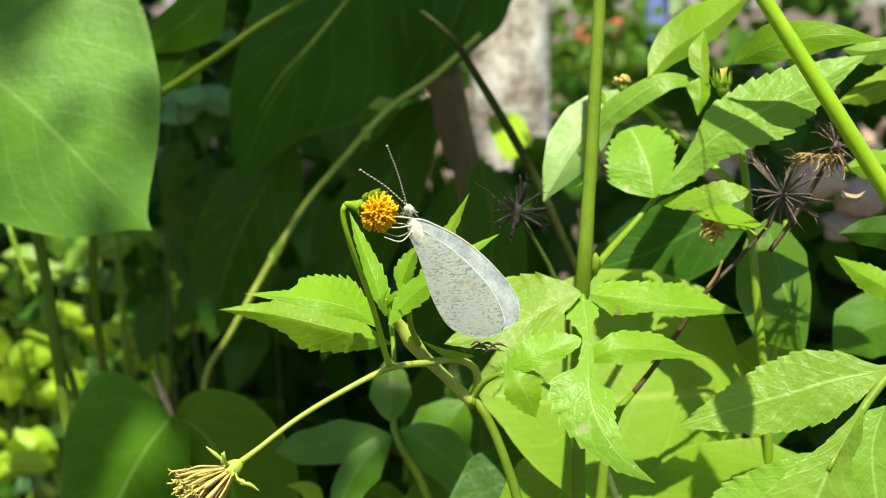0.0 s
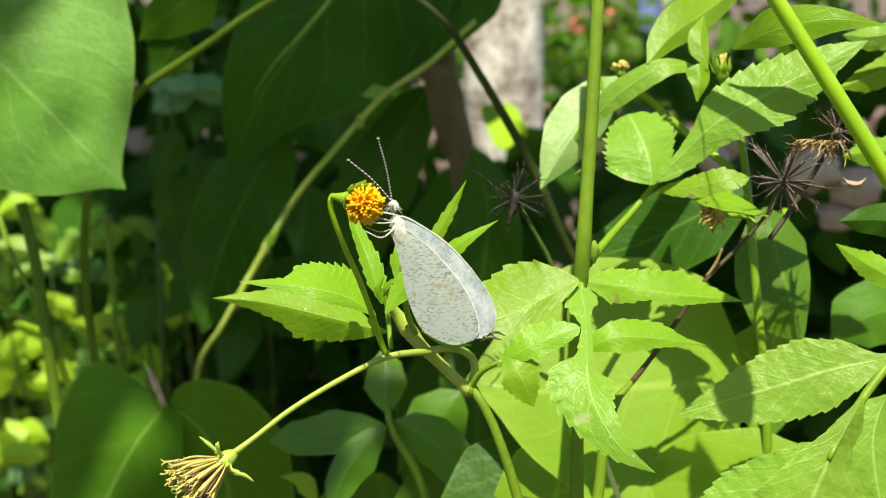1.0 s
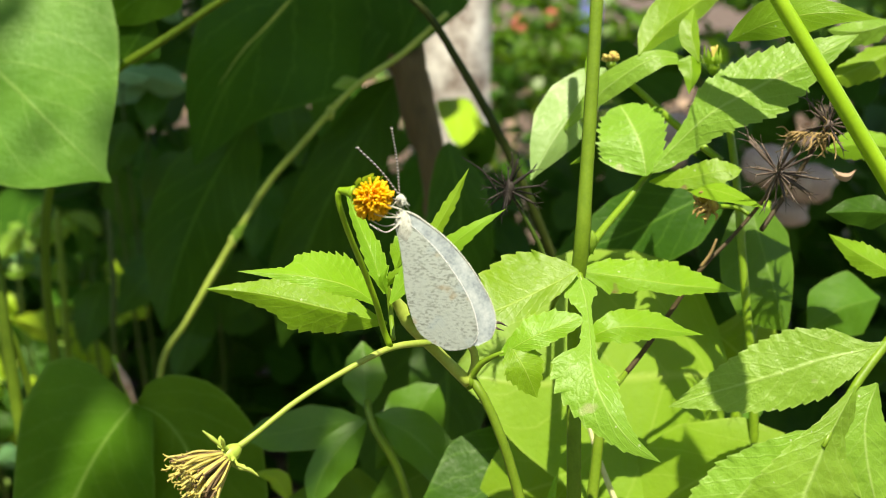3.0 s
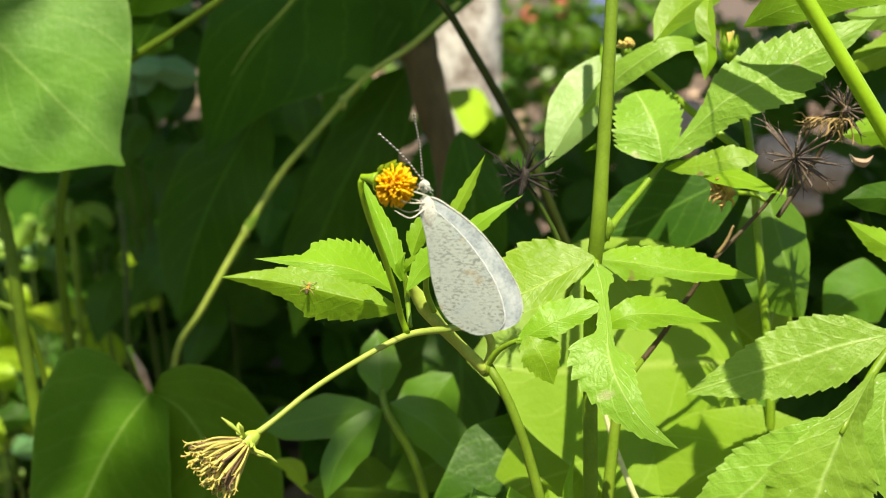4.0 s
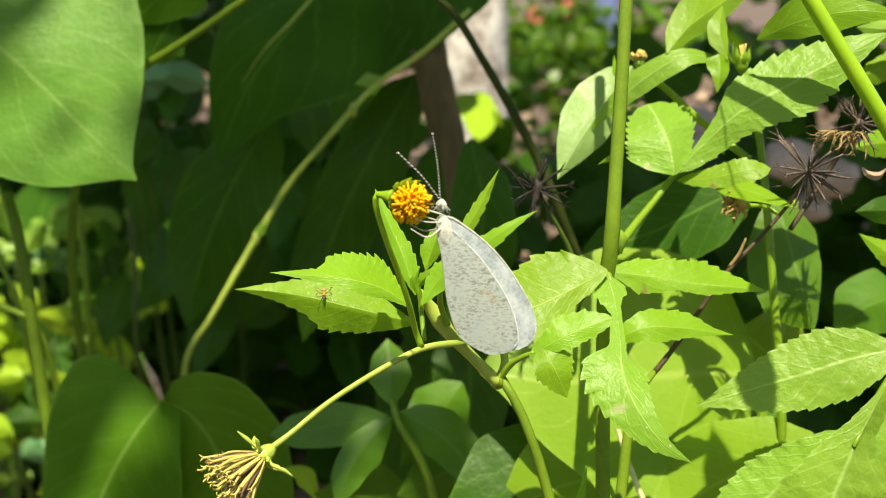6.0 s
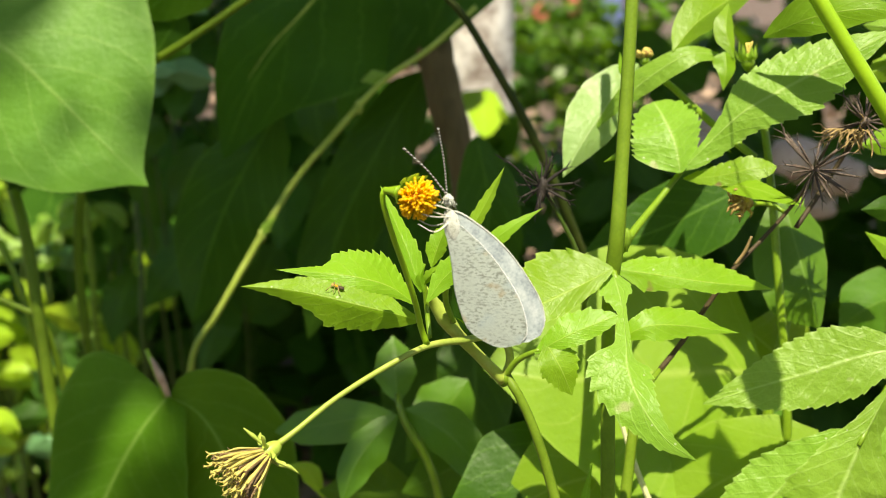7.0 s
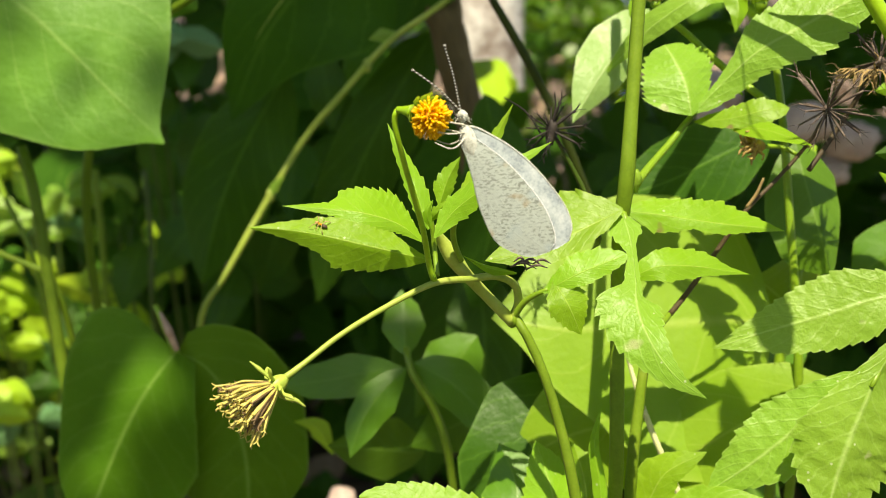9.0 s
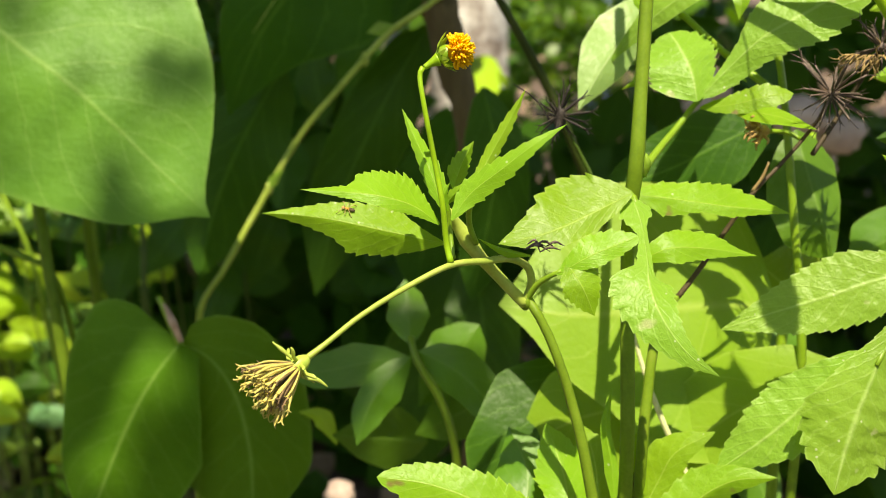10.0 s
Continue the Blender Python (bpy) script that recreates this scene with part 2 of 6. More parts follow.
# ---- building ----
def at(p):
    """A place in the bed, from millimetres in its leaning frame."""
    return BED @ (Vector(p) / 1000)


TURN = BED.to_3x3()
SIDE, AWAY, RISE = TURN @ Vector((1, 0, 0)), TURN @ Vector((0, 1, 0)), TURN @ Vector((0, 0, 1))
ORIGIN = {}


def thing(name, place, label, category, group="", kind=""):
    ob = new(name)
    ob.location = place
    ob.empty_display_size = 0.01
    ORIGIN[ob] = Vector(place)
    return tagged(ob, label, category, group, kind)


def part(name, shape, material, parent, label="", hinge=None):
    """One mesh object under a thing or a part, from (vertices in the world, faces, blade coordinates)."""
    verts, faces, uvs = shape
    base = ORIGIN[parent] if parent else Vector()
    o = Vector(hinge) if hinge is not None else base
    me = bpy.data.meshes.new(name)
    me.from_pydata([tuple(Vector(v) - o) for v in verts], [], faces)
    if uvs:
        layer = me.uv_layers.new(name="UVMap")
        for loop in me.loops:
            layer.data[loop.index].uv = uvs[loop.vertex_index]
    me.polygons.foreach_set("use_smooth", [True] * len(me.polygons))
    me.materials.append(material)
    me.update()
    ob = new(name, me)
    if parent:
        ob.parent = parent
    ob.location = o - base
    ORIGIN[ob] = o
    if label:
        ob["label"] = label
    return ob


def piece(name, mesh, matrix, parent):
    """A small part on a shared mesh, at a pose in the world."""
    ob = new(name, mesh)
    ob.parent = parent
    ob.matrix_basis = Matrix.Translation(-ORIGIN[parent]) @ matrix
    return ob


def mesh_of(name, shape, material):
    me = bpy.data.meshes.new(name)
    me.from_pydata([tuple(v) for v in shape[0]], [], shape[1])
    me.polygons.foreach_set("use_smooth", [True] * len(me.polygons))
    me.materials.append(material)
    return me


def curve(points, n):
    """n + 1 points along a smooth line through the given ones."""
    p = [Vector(q) for q in points]
    if len(p) == 2:
        return [p[0].lerp(p[1], i / n) for i in range(n + 1)]
    p = [2 * p[0] - p[1]] + p + [2 * p[-1] - p[-2]]
    dense = []
    for i in range(1, len(p) - 2):
        a, b, c, d = p[i - 1:i + 3]
        g, h, j = [max((v - u).length, 1e-9) ** 0.5 for u, v in ((a, b), (b, c), (c, d))]
        m1 = h * ((b - a) / g - (c - a) / (g + h) + (c - b) / h)
        m2 = h * ((c - b) / h - (d - b) / (h + j) + (d - c) / j)
        for k in range(12):
            t = k / 12
            dense.append((2 * t ** 3 - 3 * t * t + 1) * b + (t ** 3 - 2 * t * t + t) * m1 + (3 * t * t - 2 * t ** 3) * c + (t ** 3 - t * t) * m2)
    dense.append(p[-2])
    run = [0.0]
    for a, b in zip(dense, dense[1:]):
        run.append(run[-1] + (b - a).length)
    out = []
    for i in range(n + 1):
        want, k = run[-1] * i / n, 0
        k = min(max(int(np.searchsorted(run, want)) - 1, 0), len(run) - 2)
        out.append(dense[k].lerp(dense[k + 1], (want - run[k]) / max(run[k + 1] - run[k], 1e-9)))
    return out


def tube(points, radii, n=24, sides=8, rough=0.0, world=False, rng=None):
    """A round stalk along a line; points and radii in millimetres of the bed."""
    line = [Vector(p) for p in points] if world else [at(p) for p in points]
    run = np.cumsum([0.0] + [(b - a).length for a, b in zip(line, line[1:])])
    if world and 0.15 < run[-1] < 0.9:
        n = 100
    pts = curve(line, n)
    knots = run / run[-1] if len(radii) == len(line) else np.linspace(0, 1, len(radii))
    rad = np.interp(np.linspace(0, 1, n + 1), knots, radii) / (1 if world else 1000)
    verts, faces = [], []
    ref = None
    for i, p in enumerate(pts):
        t = (pts[min(i + 1, n)] - pts[max(i - 1, 0)]).normalized()
        if ref is None:
            ref = t.orthogonal().normalized()
        ref = (ref - t * ref.dot(t)).normalized()
        bi = t.cross(ref)
        for k in range(sides):
            a = 2 * math.pi * k / sides
            r = rad[i] * (1 + rough * noise.noise(Vector((k * 1.7, i * 0.6, rad[0] * 900))))
            verts.append(p + (ref * math.cos(a) + bi * math.sin(a)) * r)
    for i in range(n):
        for k in range(sides):
            faces.append((i * sides + k, i * sides + (k + 1) % sides, (i + 1) * sides + (k + 1) % sides, (i + 1) * sides + k))
    faces.append(tuple(reversed(range(sides))))
    faces.append(tuple(range(n * sides, (n + 1) * sides)))
    return verts, faces, None


COLS = (-1, -0.78, -0.5, -0.2, -0.05, 0.05, 0.2, 0.5, 0.78, 1)
TOOTH = ((0.0, 0.0), (0.4, 0.55), (0.75, 1.0), (0.9, 0.25))


def blade(mid, prof, tilt=(0.25, 0.25), teeth=0, amp=0.12, wave=0.1, seed=0, axes=None, quilt=0.015, veins=9.0, slant=2.2):
    """A leaf blade along a midrib (bed millimetres): prof holds (share of the length, width to the left, width to the right) and
    tilt by how much each half leans away from the front; teeth along the margin; waves and puckers between the veins."""
    side_ax, away_ax, rise_ax = axes or (SIDE, AWAY, RISE)
    place = (lambda p: Vector(p) / 1000) if axes else at
    ss = [(k + ph) / teeth for k in range(teeth) for ph, _ in TOOTH] + [1.0] if teeth else [i / 28 for i in range(29)]
    vary = random.Random(seed)
    saw = [v * g for g in [vary.uniform(0.55, 1.25) for _ in range(teeth)] for _, v in TOOTH] + [0.0] if teeth else [0.5] * 29
    n = 60
    pts = curve([place(p) for p in mid], n)
    px, pl, pr = [q[0] for q in prof], [q[1] for q in prof], [q[2] for q in prof]
    if px[0] > 0:
        px, pl, pr = [0.0] + px, [0.15] + pl, [0.15] + pr
    if px[-1] < 1:
        px, pl, pr = px + [1.0], pl + [0.0], pr + [0.0]
    fine = np.linspace(0, 1, 81)
    box = np.ones(3) / 3
    widths = []
    for w in (pl, pr):
        w = np.interp(fine, px, w)
        sm = np.convolve(np.concatenate([w[:1], w, w[-1:]]), box, "valid")
        sm[-4:] = np.minimum(sm[-4:], w[-4:] + 0.05)
        widths.append(sm)
    verts, faces, uvs = [], [], []
    for s, tooth in zip(ss, saw):
        f = s * n
        i = min(int(f), n - 1)
        p = pts[i].lerp(pts[i + 1], f - i)
        t = (pts[min(i + 2, n)] - pts[max(i - 1, 0)])
        tx, tz = t.dot(side_ax), t.dot(rise_ax)
        norm = math.hypot(tx, tz) or 1e-9
        left = (side_ax * -tz + rise_ax * tx) / norm
        for v in COLS:
            w = float(np.interp(s, fine, widths[0 if v > 0 else 1])) / 1000
            lean = tilt[0] if v > 0 else tilt[1]
            a = abs(v)
            edge = (1 + amp * (tooth - 0.5)) if a > 0.9 else (1 + amp * 0.3 * (tooth - 0.5)) if a > 0.7 else 1
            q = p + left * (v * w * edge)
            if a > 0.9 and teeth:
                q = q + t.normalized() * (tooth * amp * w * 0.6)
            und = wave * w * a * math.sin(s * 11 + seed * 1.7 + (0.8 if v > 0 else 0)) + 0.35 * wave * w * noise.noise(Vector((s * 5, v * 2, seed * 3.1)))
            puck = quilt * w * math.cos(2 * math.pi * (s * veins - a * slant)) * math.sin(math.pi * a)
            q = q + away_ax * (lean * a * w + und + puck)
            verts.append(q)
            uvs.append((s, 0.5 + 0.5 * v))
    c = len(COLS)
    for i in range(len(ss) - 1):
        for k in range(c - 1):
            faces.append((i * c + k, i * c + k + 1, (i + 1) * c + k + 1, (i + 1) * c + k))
    return verts, faces, uvs


def leaf(parent, mid, prof, tilt=(0.25, 0.25), teeth=0, mat=None, amp=0.12, wave=0.1, label="", name="leaf", quilt=0.015):
    leaf.count += 1
    return part(name, blade(mid, prof, tilt, teeth, amp, wave, leaf.count, quilt=quilt), mat or FRESH, parent, label)


leaf.count = 0


def root_of(p):
    """The foot on the ground below a place of the bed."""
    w = at(p)
    return Vector((w.x, w.y, 0.0))


def rooted(points):
    """Line down to the ground from the last point, in the world."""
    w = [at(p) for p in points]
    foot = root_of(points[-1])
    foot.y += 0.02
    return w + [w[-1].lerp(foot, 0.5) + Vector((0.006, 0.004, 0)), foot]


def spike(length, r0, r1, barbs=0, sides=5):
    """A thin seed along +z (metres), with a fork of barbs at its end."""
    v, f, _ = tube([(0, 0, 0), (0, 0, length * 0.5), (0, 0, length)], [r0, r1 * 1.3, r1], 4, sides, world=True)
    for b in range(barbs):
        a = 2 * math.pi * b / barbs + 0.4
        e = Vector((math.cos(a) * 0.18, math.sin(a) * 0.18, 1.25)) * length
        w, g, _ = tube([(0, 0, length * 0.98), (Vector((0, 0, length)) + e) / 2 + Vector((0, 0, 0)), e], [r1 * 0.6, r1 * 0.4, r1 * 0.15], 2, 3, world=True)
        k = len(v)
        v, f = v + w, f + [tuple(i + k for i in q) for q in g]
    return v, f, None


def aim(place, way, spin=0.0, size=1.0):
    """A pose at place whose z runs along way."""
    return Matrix.Translation(place) @ Vector(way).to_track_quat("Z", "Y").to_matrix().to_4x4() @ pose(0, 0, 0, 0, 0, spin) @ Matrix.Scale(size, 4)


def ball(centre, rx, ry, rz, rings=8, sides=12, rough=0.0, seed=0.0, turn=None):
    verts, faces = [], []
    for i in range(rings + 1):
        th = math.pi * i / rings
        for k in range(sides):
            ph = 2 * math.pi * k / sides
            d = Vector((math.sin(th) * math.cos(ph), math.sin(th) * math.sin(ph), math.cos(th)))
            g = 1 + rough * noise.noise(d * 2.3 + Vector((seed, seed * 0.7, 0)))
            q = Vector((d.x * rx, d.y * ry, d.z * rz)) * g
            verts.append((turn @ q if turn else q) + Vector(centre))
    for i in range(rings):
        for k in range(sides):
            faces.append((i * sides + k, (i + 1) * sides + k, (i + 1) * sides + (k + 1) % sides, i * sides + (k + 1) % sides))
    return verts, faces, None


def join(*shapes):
    verts, faces, uvs = [], [], []
    for v, f, u in shapes:
        k = len(verts)
        verts += list(v)
        faces += [tuple(i + k for i in q) for q in f]
        uvs += list(u) if u else [(0, 0)] * len(v)
    return verts, faces, uvs


# ---- setting ----
def build_ground():
    verts, faces = [], []
    xs = [-30, -12, -6, -3.5] + [-2.5 + 0.1 * i for i in range(51)] + [3.5, 6, 12, 30]
    ys = [-12, -5, -2.5, -1.2] + [-0.6 + 0.1 * i for i in range(56)] + [6, 8, 12, 20, 40]
    for y in ys:
        for x in xs:
            near = max(0.0, 1 - math.hypot(x, y - 1) / 8)
            z = 0.03 * near * noise.noise(Vector((x * 1.3, y * 1.3, 0))) + 0.012 * near * noise.noise(Vector((x * 7, y * 7, 3)))
            verts.append((x, y, z))
    c = len(xs)
    for j in range(len(ys) - 1):
        for i in range(c - 1):
            faces.append((j * c + i, j * c + i + 1, (j + 1) * c + i + 1, (j + 1) * c + i))
    tagged(part("ground", (verts, faces, None), LITTER, None), "brown soil strewn with dead leaf litter", "ground", kind="structure")


def loose_leaf(size, rng, long=1.0):
    """One small leaf at the origin along +y, for scatters: vertices, faces."""
    v, f, u = [], [], []
    stations = (0, 0.15, 0.35, 0.6, 0.82, 1)
    ws = (0.02, 0.24, 0.36, 0.33, 0.17, 0.0)
    bend = rng.uniform(-0.25, 0.25)
    for s, w in zip(stations, ws):
        for k in (-1, 0, 1):
            v.append(Vector((k * w * size / long, (s - 0.5) * size, -bend * size * s * s + 0.12 * abs(k) * w * size)))
            u.append((s, 0.5 + 0.5 * k))
    for i in range(5):
        for k in range(2):
            f.append((i * 3 + k, i * 3 + k + 1, i * 3 + k + 4, i * 3 + k + 3))
    return v, f, u


def scatter(name, material, places, sizes, rng, label, category, up=0.4, kind="stuff", parent=None, long=1.1, front=0.0):
    """Many loose leaves in one mesh, turned at random, more or less facing up."""
    verts, faces, uvs = [], [], []
    for p in places:
        v, f, u = loose_leaf(rng.uniform(*sizes), rng, long)
        nrm = Vector((rng.gauss(0, 1), rng.gauss(0, 1) - front, abs(rng.gauss(0, 1)) * (1 + 2 * up))).normalized()
        m = Matrix.Translation(p) @ nrm.to_track_quat("Z", "Y").to_matrix().to_4x4() @ pose(0, 0, 0, 0, 0, rng.uniform(0, 360))
        k = len(verts)
        verts += [m @ q for q in v]
        faces += [tuple(i + k for i in q) for q in f]
        uvs += u
    ob = part(name, (verts, faces, uvs), material, parent)
    if parent is None:
        tagged(ob, label, category, kind=kind)
    elif label:
        ob["label"] = label
    return ob


def litter_and_undergrowth():
    rng = random.Random(5)
    scatter("dead_leaves", TERRA, [Vector((rng.uniform(-1.8, 1.8), rng.uniform(0.3, 4.5), rng.uniform(0.01, 0.03))) for _ in range(1600)],
            (0.03, 0.08), rng, "dead brown leaves lying on the soil", "leaf litter", up=3.0)
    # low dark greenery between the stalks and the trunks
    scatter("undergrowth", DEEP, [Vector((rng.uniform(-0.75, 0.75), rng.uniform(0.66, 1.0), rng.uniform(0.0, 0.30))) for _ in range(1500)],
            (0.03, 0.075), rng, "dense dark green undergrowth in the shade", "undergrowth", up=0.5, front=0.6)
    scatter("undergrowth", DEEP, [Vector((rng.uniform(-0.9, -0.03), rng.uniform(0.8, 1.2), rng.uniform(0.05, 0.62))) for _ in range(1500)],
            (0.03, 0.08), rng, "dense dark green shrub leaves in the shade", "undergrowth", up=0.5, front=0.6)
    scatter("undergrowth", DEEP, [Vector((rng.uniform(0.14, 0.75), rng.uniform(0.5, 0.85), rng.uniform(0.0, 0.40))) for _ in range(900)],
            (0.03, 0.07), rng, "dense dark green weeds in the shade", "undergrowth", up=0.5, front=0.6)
    cover = []
    while len(cover) < 2600:
        x, y = rng.uniform(-3.2, 3.2), rng.uniform(-2.4, 4.4)
        if not (0.25 < y and abs(x) < 0.2 + 0.5 * y):
            cover.append(Vector((x, y, rng.uniform(0.0, 0.09))))
    scatter("ground_cover", DEEP, cover, (0.05, 0.11), rng, "low green weeds covering the soil", "weeds", up=1.2)
    # far shrubs and hedge that close the view
    scatter("hedge", GLOSSY, [Vector((rng.uniform(-4, 4), rng.uniform(4.4, 5.6), rng.uniform(0, 2.6))) for _ in range(5200)],
            (0.10, 0.22), rng, "tall green hedge of broad leaves", "hedge", up=0.3, front=0.6)


def hedge_behind():
    rng = random.Random(41)
    scatter("hedge", GLOSSY, [Vector((rng.uniform(-4, 4), rng.uniform(-3.6, -2.7), rng.uniform(0, 2.5))) for _ in range(3600)],
            (0.10, 0.22), rng, "tall green hedge behind the bed", "hedge", up=0.3, front=-0.6)


def slit(sx, sy):
    """Distance from the line along which the sun slips through the twigs."""
    return abs((sx + 0.083) * 0.54 - (sy - 0.195) * 0.84) if sx < -0.074 else 1.0


def overhead():
    """The boughs above, which shade all that stands behind the flowering weeds."""
    tree = thing("overhanging_tree", (-1.6, 1.5, 0), "leafy tree whose boughs hang over the bed", "tree")
    part("trunk", tube([(-1.6, 1.5, 0), (-1.55, 1.45, 0.9), (-1.3, 1.2, 1.7), (-0.9, 0.95, 2.1)], [0.09, 0.08, 0.06, 0.04], 16, 10, 0.25, True), BARK, tree)
    for a, b in (((-1.5, 1.4, 1.2), (0.6, 0.9, 1.55)), ((-1.3, 1.2, 1.7), (-0.12, 0.5, 1.6)), ((-1.3, 1.2, 1.7), (0.9, 1.5, 1.9))):
        part("bough", tube([a, Vector(a).lerp(Vector(b), 0.5) + Vector((0, 0, 0.12)), b], [0.03, 0.02, 0.008], 12, 7, 0.2, True), BARK, tree)
    rng = random.Random(11)
    spots = []
    while len(spots) < 6200:
        x, y, z = rng.uniform(-1.7, 1.7), rng.uniform(-0.2, 2.7), rng.uniform(1.25, 1.75)
        rim = (x / 1.55) ** 2 + ((y - 1.15) / 1.4) ** 2 + 0.5 * noise.noise(Vector((x * 2, y * 2, 7.0)))
        if rim > 1 and rng.random() < 0.97:
            continue
        # where the light through this place reaches the height of the bed
        k = (z - 0.42) / -SUN.z
        sx, sy = x + SUN.x * k, y + SUN.y * k
        edge = 0.395 if sx < -0.10 else 0.36 if sx < -0.055 else 0.315 if sx < -0.02 else 0.262 if sx < 0.02 else 0.285
        if sy < edge + 0.02 * noise.noise(Vector((sx * 30, sy * 30, 5.0))):
            continue
        if math.hypot(sx - 0.037, sy - 0.541) < 0.08:
            continue
        if sx < -0.15 and sy < 0.66 and rng.random() < 0.93:
            continue
        if sy > 0.9 and -0.09 < sx < 0.28 + 0.25 * (sy - 0.9) and rng.random() < 0.96:
            continue
        if sy > 0.9 and abs(sx - 0.085) < 0.13:
            continue
        if sy > 1.35 and rng.random() < 0.5:
            continue
        spots.append(Vector((x, y, z)))
    # a low twig whose small leaves dapple the big creeper leaf
    part("twig", tube([(-1.3, 1.2, 1.7), (-0.8, 0.5, 1.85), (-0.3, -0.15, 1.95), (-0.04, -0.35, 1.9)], [0.008, 0.005, 0.003, 0.001], 14, 6, 0.2, True), BARK, tree)
    few = []
    for _ in range(84):
        sx, sy, z = rng.uniform(-0.17, -0.036), rng.uniform(0.15, 0.345), rng.uniform(1.75, 2.05)
        k = (z - 0.42) / -SUN.z
        if sy > 0.225 or slit(sx, sy) > 0.019:
            few.append(Vector((sx - SUN.x * k, sy - SUN.y * k, z)))
    for _ in range(18):
        sx, sy, z = rng.uniform(-0.036, 0.004), rng.uniform(0.172, 0.20), rng.uniform(1.1, 1.3)
        k = (z - 0.42) / -SUN.z
        few.append(Vector((sx - SUN.x * k, sy - SUN.y * k, z)))
    # it shades the heart-shaped leaves too, but for one slanting slit
    low = []
    while len(low) < 260:
        sx, sy, z = rng.uniform(-0.112, -0.034), rng.uniform(0.172, 0.224), rng.uniform(1.1, 1.3)
        k = (z - 0.42) / -SUN.z
        if slit(sx, sy) > 0.006:
            low.append(Vector((sx - SUN.x * k, sy - SUN.y * k, z)))
    scatter("twig_leaves", DEEP, low, (0.010, 0.019), rng, "", "", up=1.6, parent=tree)
    for _ in range(110):
        sx, sy, z = rng.uniform(-0.1, -0.03), rng.uniform(0.302, 0.38), rng.uniform(1.1, 1.3)
        k = (z - 0.42) / -SUN.z
        few.append(Vector((sx - SUN.x * k, sy - SUN.y * k, z)))
    for _ in range(7):
        sx, sy, z = rng.uniform(-0.14, -0.078), rng.uniform(0.236, 0.30), rng.uniform(1.2, 1.6)
        k = (z - 0.42) / -SUN.z
        few.append(Vector((sx - SUN.x * k, sy - SUN.y * k, z)))
    for _ in range(40):
        sx, sy, z = rng.uniform(0.0, 0.046), rng.uniform(0.232, 0.258), rng.uniform(1.05, 1.25)
        k = (z - 0.42) / -SUN.z
        few.append(Vector((sx - SUN.x * k, sy - SUN.y * k, z)))
    scatter("twig_leaves", DEEP, few, (0.012, 0.026), rng, "", "", up=1.2, parent=tree)
    # finer foliage round one small gap in the crown
    fine = []
    while len(fine) < 420:
        a, r, z = rng.uniform(0, 2 * math.pi), math.sqrt(rng.uniform(0.03 ** 2, 0.11 ** 2)), rng.uniform(1.2, 1.5)
        k = (z - 0.42) / -SUN.z
        fine.append(Vector((0.037 + r * math.cos(a) - SUN.x * k, 0.541 + r * math.sin(a) - SUN.y * k, z)))
    scatter("small_leaves", DEEP, fine, (0.022, 0.036), rng, "", "", up=1.6, parent=tree)
    scatter("crown", DEEP, spots, (0.07, 0.14), rng, "", "", up=1.6, parent=tree)


